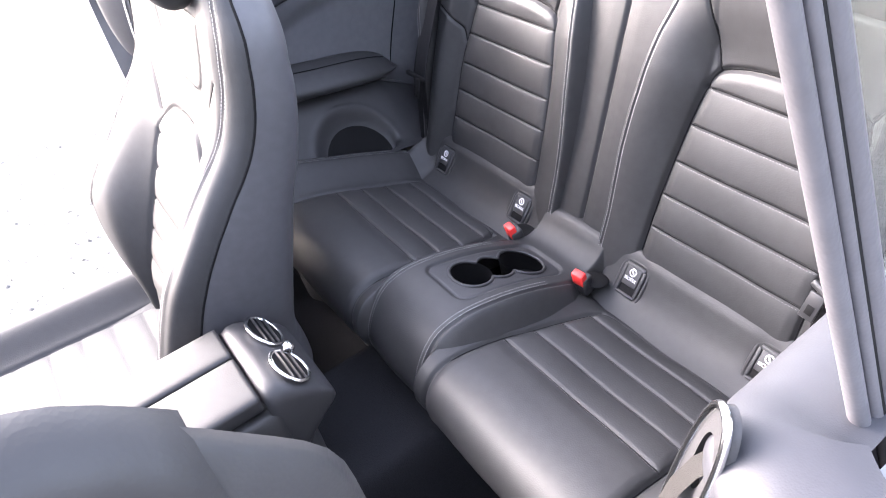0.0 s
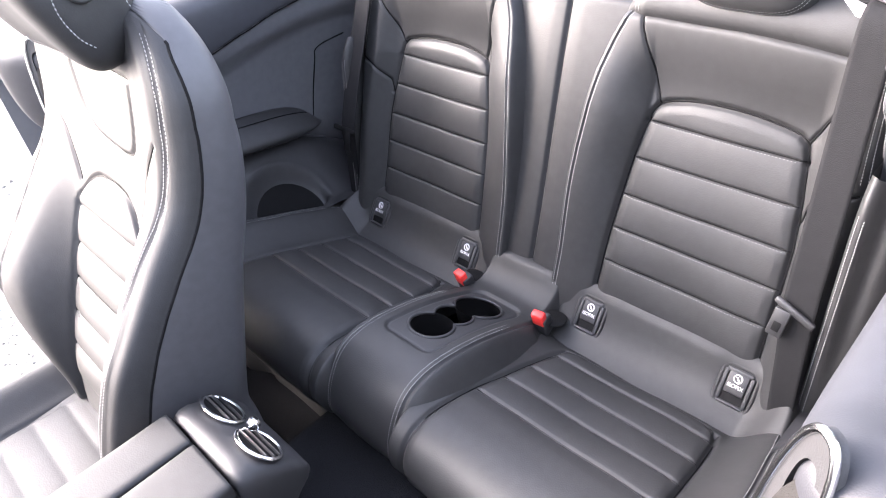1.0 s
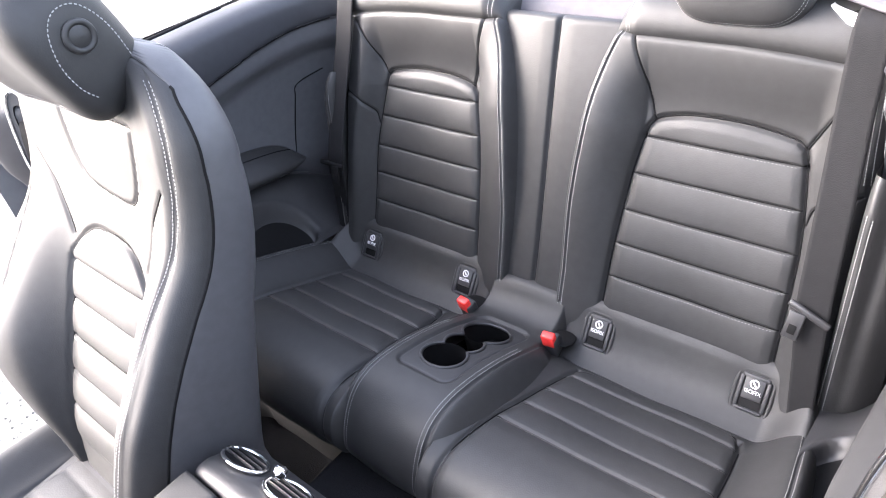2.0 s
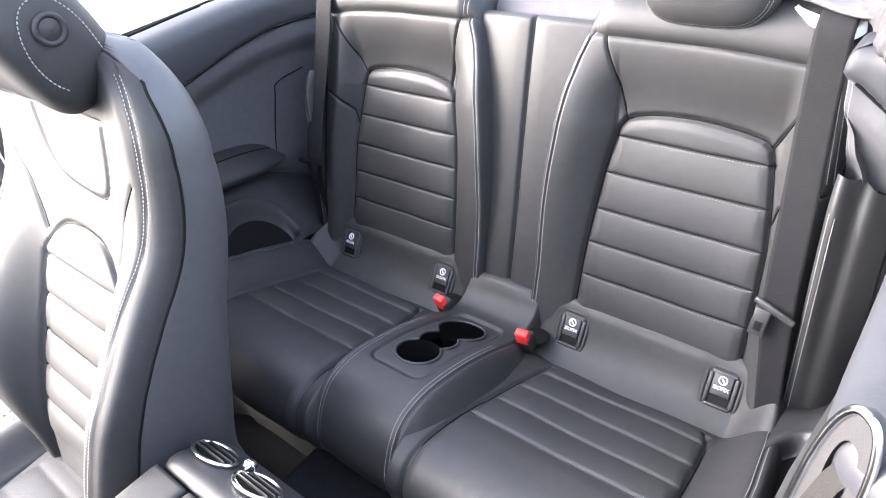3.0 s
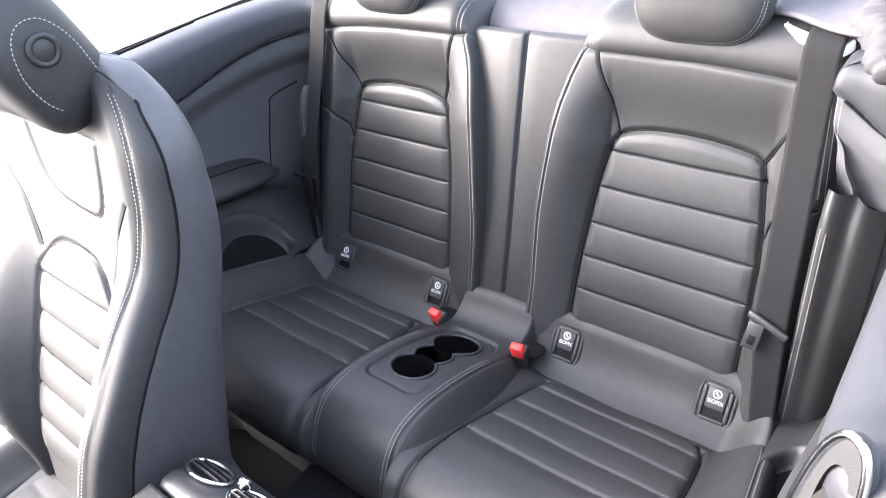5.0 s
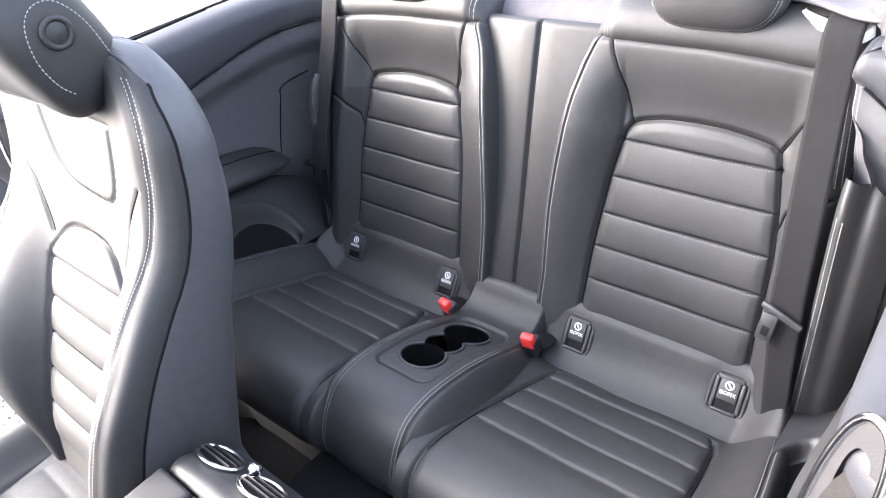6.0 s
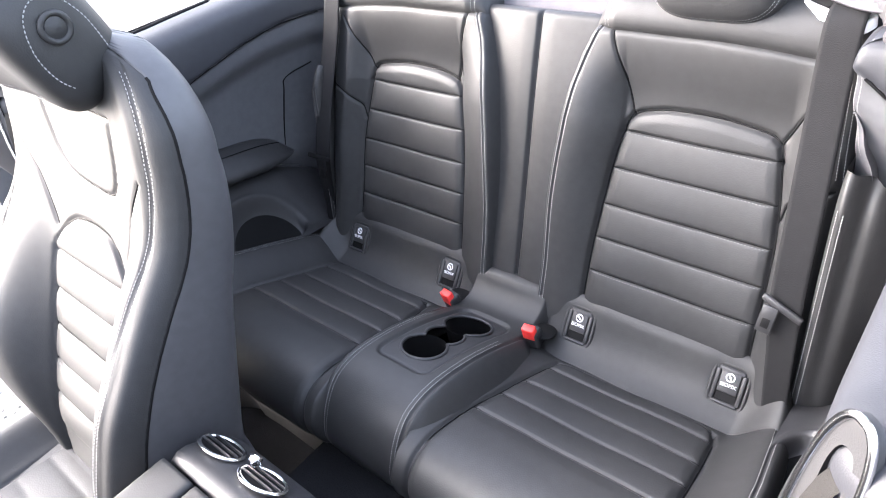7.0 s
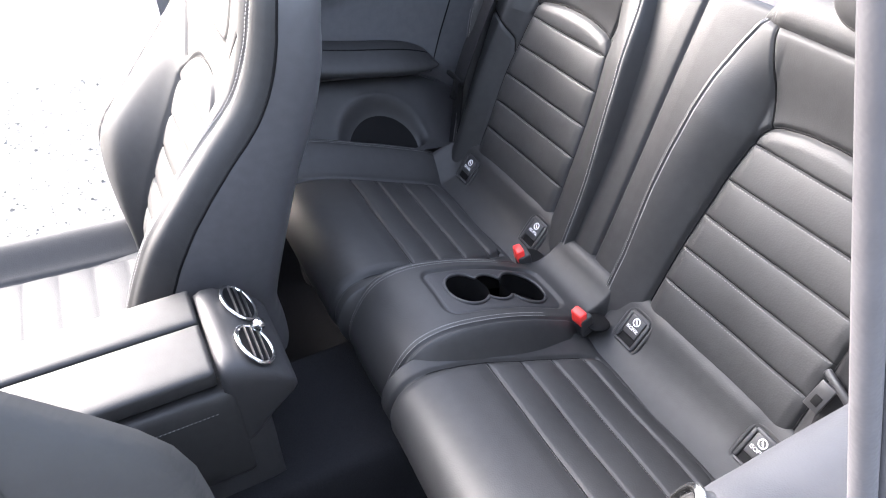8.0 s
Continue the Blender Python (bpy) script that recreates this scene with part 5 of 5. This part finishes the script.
prof = spline([(0.205, 0.93), (0.202, 1.00), (0.215, 1.036), (0.26, 1.060), (0.40, 1.075), (0.60, 1.075), (0.90, 1.06)], 50)
U, K = np.meshgrid(us, np.arange(50), indexing="ij")
pts = np.stack([U, prof[K, 0], prof[K, 1] - 0.02 * (U / 0.7) ** 2 + 0.002 * np.sin(9 * U) * np.sin(12 * prof[K, 0])], -1)
cover = sheet("roof_cover", pts, ROOF)
tagged(cover, "pale grey cover over the folded roof", "roof cover", kind="structure")
# loose flap of the cover over the near belt slot
fu, fv = np.meshgrid(np.linspace(0, 1, 40), np.linspace(0, 1, 40), indexing="ij")
fx = 0.388 + 0.150 * fu - 0.03 * fv
fy = 0.182 - 0.080 * fu + 0.40 * fv
fz = 1.092 + 0.004 * fu + 0.020 * np.sqrt(fv) - 0.035 * np.clip(1 - fu / 0.16, 0, 1) ** 2 * np.clip(fv * 4, 0, 1) + 0.003 * np.sin(7 * fu + 5 * fv)
top = np.stack([fx, fy, fz], -1)
under = top + np.array([0.0, 0.004, -0.005])
flap = sheet("roof_cover_flap", np.concatenate([under[:, ::-1], top], 1), ROOF, flip=True)
tagged(flap, "pale grey fabric flap of the folded roof cover over the belt slot", "roof cover", kind="structure")
for m in (1, -1):
    sec = [(0.735, 1.062), (0.775, 1.045), (0.80, 0.98), (0.815, 0.85), (0.82, 0.65), (0.80, 0.45), (0.76, 0.30)]
    q = spline(sec, 40)
    ys = np.linspace(-0.565, 1.7, 50)
    Yg, Kg = np.meshgrid(ys, np.arange(40), indexing="ij")
    taper = 1 - 0.10 * step(0.6, 1.7, Yg)
    ob = sheet("body_side", np.stack([q[Kg, 0] * m * taper, Yg, q[Kg, 1]], -1), PAINT, flip=m < 0)
    tagged(ob, "grey painted rear side panel of the car", "car body", kind="structure")
    r = spline([(0.66, 0.36), (0.665, 0.40), (0.69, 0.415), (0.74, 0.412), (0.775, 0.395), (0.79, 0.34), (0.78, 0.25)], 30)
    Yg, Kg = np.meshgrid(np.linspace(-2.0, -0.55, 40), np.arange(30), indexing="ij")
    sill = sheet("door_sill", np.stack([r[Kg, 0] * m, Yg, r[Kg, 1]], -1), PAINT, flip=m < 0)
    tagged(sill, "pale painted door sill of the open doorway", "door sill", kind="structure")
deck = spline([(0.88, 1.062), (0.95, 1.07), (1.25, 1.05), (1.55, 1.02), (1.68, 0.97), (1.72, 0.80), (1.70, 0.45)], 40)
U, K = np.meshgrid(np.linspace(-0.735, 0.735, 60), np.arange(40), indexing="ij")
dk = sheet("boot_lid", np.stack([U * (1 - 0.1 * step(0.9, 1.7, deck[K, 0])), deck[K, 0], deck[K, 1] - 0.03 * (U / 0.7) ** 2], -1), PAINT)
tagged(dk, "grey painted boot lid behind the roof cover", "car body", kind="structure")

# ---- bunched edge of the roof fabric on the near corner ----
root = thing("fabric_fold", "bunched pale grey roof fabric on the car corner", "fabric", at=(0.56, 0.14, 1.06))
rng = np.random.default_rng(3)
folds = []
for k, line in enumerate((((0.515, 0.25, 1.095), (0.530, 0.14, 1.098), (0.553, 0.085, 1.088), (0.585, 0.045, 1.066)), ((0.545, 0.24, 1.105), (0.562, 0.15, 1.110), (0.582, 0.085, 1.098), (0.615, 0.035, 1.068)))):
    g = tube(line, 0.021, 60, 20)
    c = g.mean(1, keepdims=True)
    wave = 1 + 0.28 * np.sin(np.linspace(0, 17, 60) + k)[:, None, None] * np.cos(np.linspace(0, 2 * math.pi, 20, endpoint=False) * 2 + k)[None, :, None] + 0.12 * rng.normal(size=(60, 1, 1))
    taper = np.clip(np.minimum(np.arange(60), 59 - np.arange(60)) / 6, 0.03, 1)[:, None, None]
    folds.append(sheet("fold", c + (g - c) * wave * taper, FABRIC, close_v=True))
adopt(root, *folds)

# ---- raised quarter window on the near side ----
root = thing("quarter_window", "raised rear quarter window with a rubber front seal", "car window", at=(0.70, -0.3, 1.06))
base, top = np.array([0.711, -0.428, 1.055]), np.array([0.632, -0.496, 1.40])
e = np.linspace(-0.75, 1, 60)[:, None]
edge = base + (top - base) * e
def glass_pt(u, v):
    q = base + (top - base) * v
    return q + np.array([0.0 - 0.05 * u, 0.62 * u, -0.30 * v * u * 0.8])
us, vs = np.linspace(0, 1, 16), np.linspace(-0.1, 1, 16)
gp = np.array([[glass_pt(u, v) for v in vs] for u in us])
n = np.array([0.95, 0.0, 0.3])
shell = np.concatenate([gp, (gp - n * 0.0045)[::-1]], 0)
pane = sheet("pane", shell, GLASS, close_u=True)
pane.visible_shadow = False
lobes = []
for dy, dx, r in ((0.000, 0.0, 0.0062), (0.011, 0.003, 0.0045), (0.022, 0.004, 0.0070)):
    lobes.append(sheet("seal_lip", tube(edge + np.array([dx, dy, 0]), r, None, 14, up=(1, 0, 0.3)), RUBBER, close_v=True))
lobes.append(sheet("seal_groove", tube(edge + np.array([0.002, 0.013, 0]), 0.0055, None, 10, up=(1, 0, 0.3)), PIT, close_v=True))
adopt(root, pane, *lobes)


# ---- shrubs beside the yard ----
def shrub():
    root = thing("shrub", "yellow-green garden shrub with loose leaves", "shrub", "shrubs by the yard", (4.2, 3.6, 0.0))
    rng = np.random.default_rng(5)
    stems = []
    for k in range(7):
        ang = k * 0.9
        tip = np.array([math.cos(ang) * 0.5, math.sin(ang) * 0.5, 1.1 + 0.2 * (k % 3)])
        stems.append(sheet("stem", tube([(0, 0, 0), tuple(tip * 0.4), tuple(tip)], 0.018, 8, 6) + np.array(root.location), BARK, close_v=True))
    n = 2600
    d = rng.normal(size=(n, 3))
    d /= np.linalg.norm(d, axis=1)[:, None]
    r = rng.uniform(0.35, 1.0, n) ** 0.5 * (0.8 + 0.2 * np.sin(5 * d[:, 0]) * np.cos(4 * d[:, 2]))
    c = d * r[:, None] * np.array([0.85, 0.85, 0.75]) + np.array([0, 0, 0.85]) + np.array(root.location)
    u = rng.normal(size=(n, 3)); u /= np.linalg.norm(u, axis=1)[:, None]
    w = np.cross(u, d); w /= np.linalg.norm(w, axis=1)[:, None] + 1e-9
    s = rng.uniform(0.03, 0.06, n)[:, None]
    v = np.stack([c - u * s, c + w * s * 0.45, c + u * s, c - w * s * 0.45], 1).reshape(-1, 3)
    v[:, 2] = np.maximum(v[:, 2], 0.03)
    crown = link("crown", mesh_of("crown", v.tolist(), np.arange(4 * n).reshape(-1, 4).tolist()), LEAF)
    adopt(root, crown, *stems)
    return root


first = shrub()
for i, (x, y, k, turn) in enumerate(((3.1, 4.9, 1.15, 40), (5.6, 5.2, 1.3, 110), (4.4, 6.6, 1.5, 200), (6.9, 3.9, 1.2, 300), (2.2, 6.4, 1.3, 70))):
    q = copy_thing(first, Matrix.Translation((x, y, 0)) @ Matrix.Rotation(radians(turn), 4, "Z"))
    q.scale = (k, k, k)


# ---- loose gravel on the yard ----
rng = np.random.default_rng(11)
n = 3000
c = np.stack([rng.uniform(-2.9, -0.9, n), rng.uniform(-1.7, 0.5, n), np.zeros(n)], 1)
r = rng.uniform(0.003, 0.007, n) * (1 + 1.0 * (rng.random(n) > 0.97))
base = np.array([(1, 0, 0), (0.2, 0.9, 0.1), (-0.9, 0.3, 0), (-0.4, -0.9, 0.1), (0.6, -0.7, 0), (0.1, 0, 0.75)])
faces = [(0, 1, 5), (1, 2, 5), (2, 3, 5), (3, 4, 5), (4, 0, 5)]
turn = rng.uniform(0, 6.28, n)
v = np.repeat(base[None], n, 0) * rng.uniform(0.7, 1.3, (n, 6, 1))
co, si = np.cos(turn)[:, None], np.sin(turn)[:, None]
v = np.stack([v[..., 0] * co - v[..., 1] * si, v[..., 0] * si + v[..., 1] * co, v[..., 2]], -1) * r[:, None, None] + c[:, None, :]
f = (np.array(faces)[None] + 6 * np.arange(n)[:, None, None]).reshape(-1, 3)
stones = link("gravel", mesh_of("gravel", v.reshape(-1, 3).tolist(), f.tolist()), STONE)
stones.data.shade_flat()
tagged(stones, "loose grey gravel scattered on the pale yard", "gravel", kind="stuff")
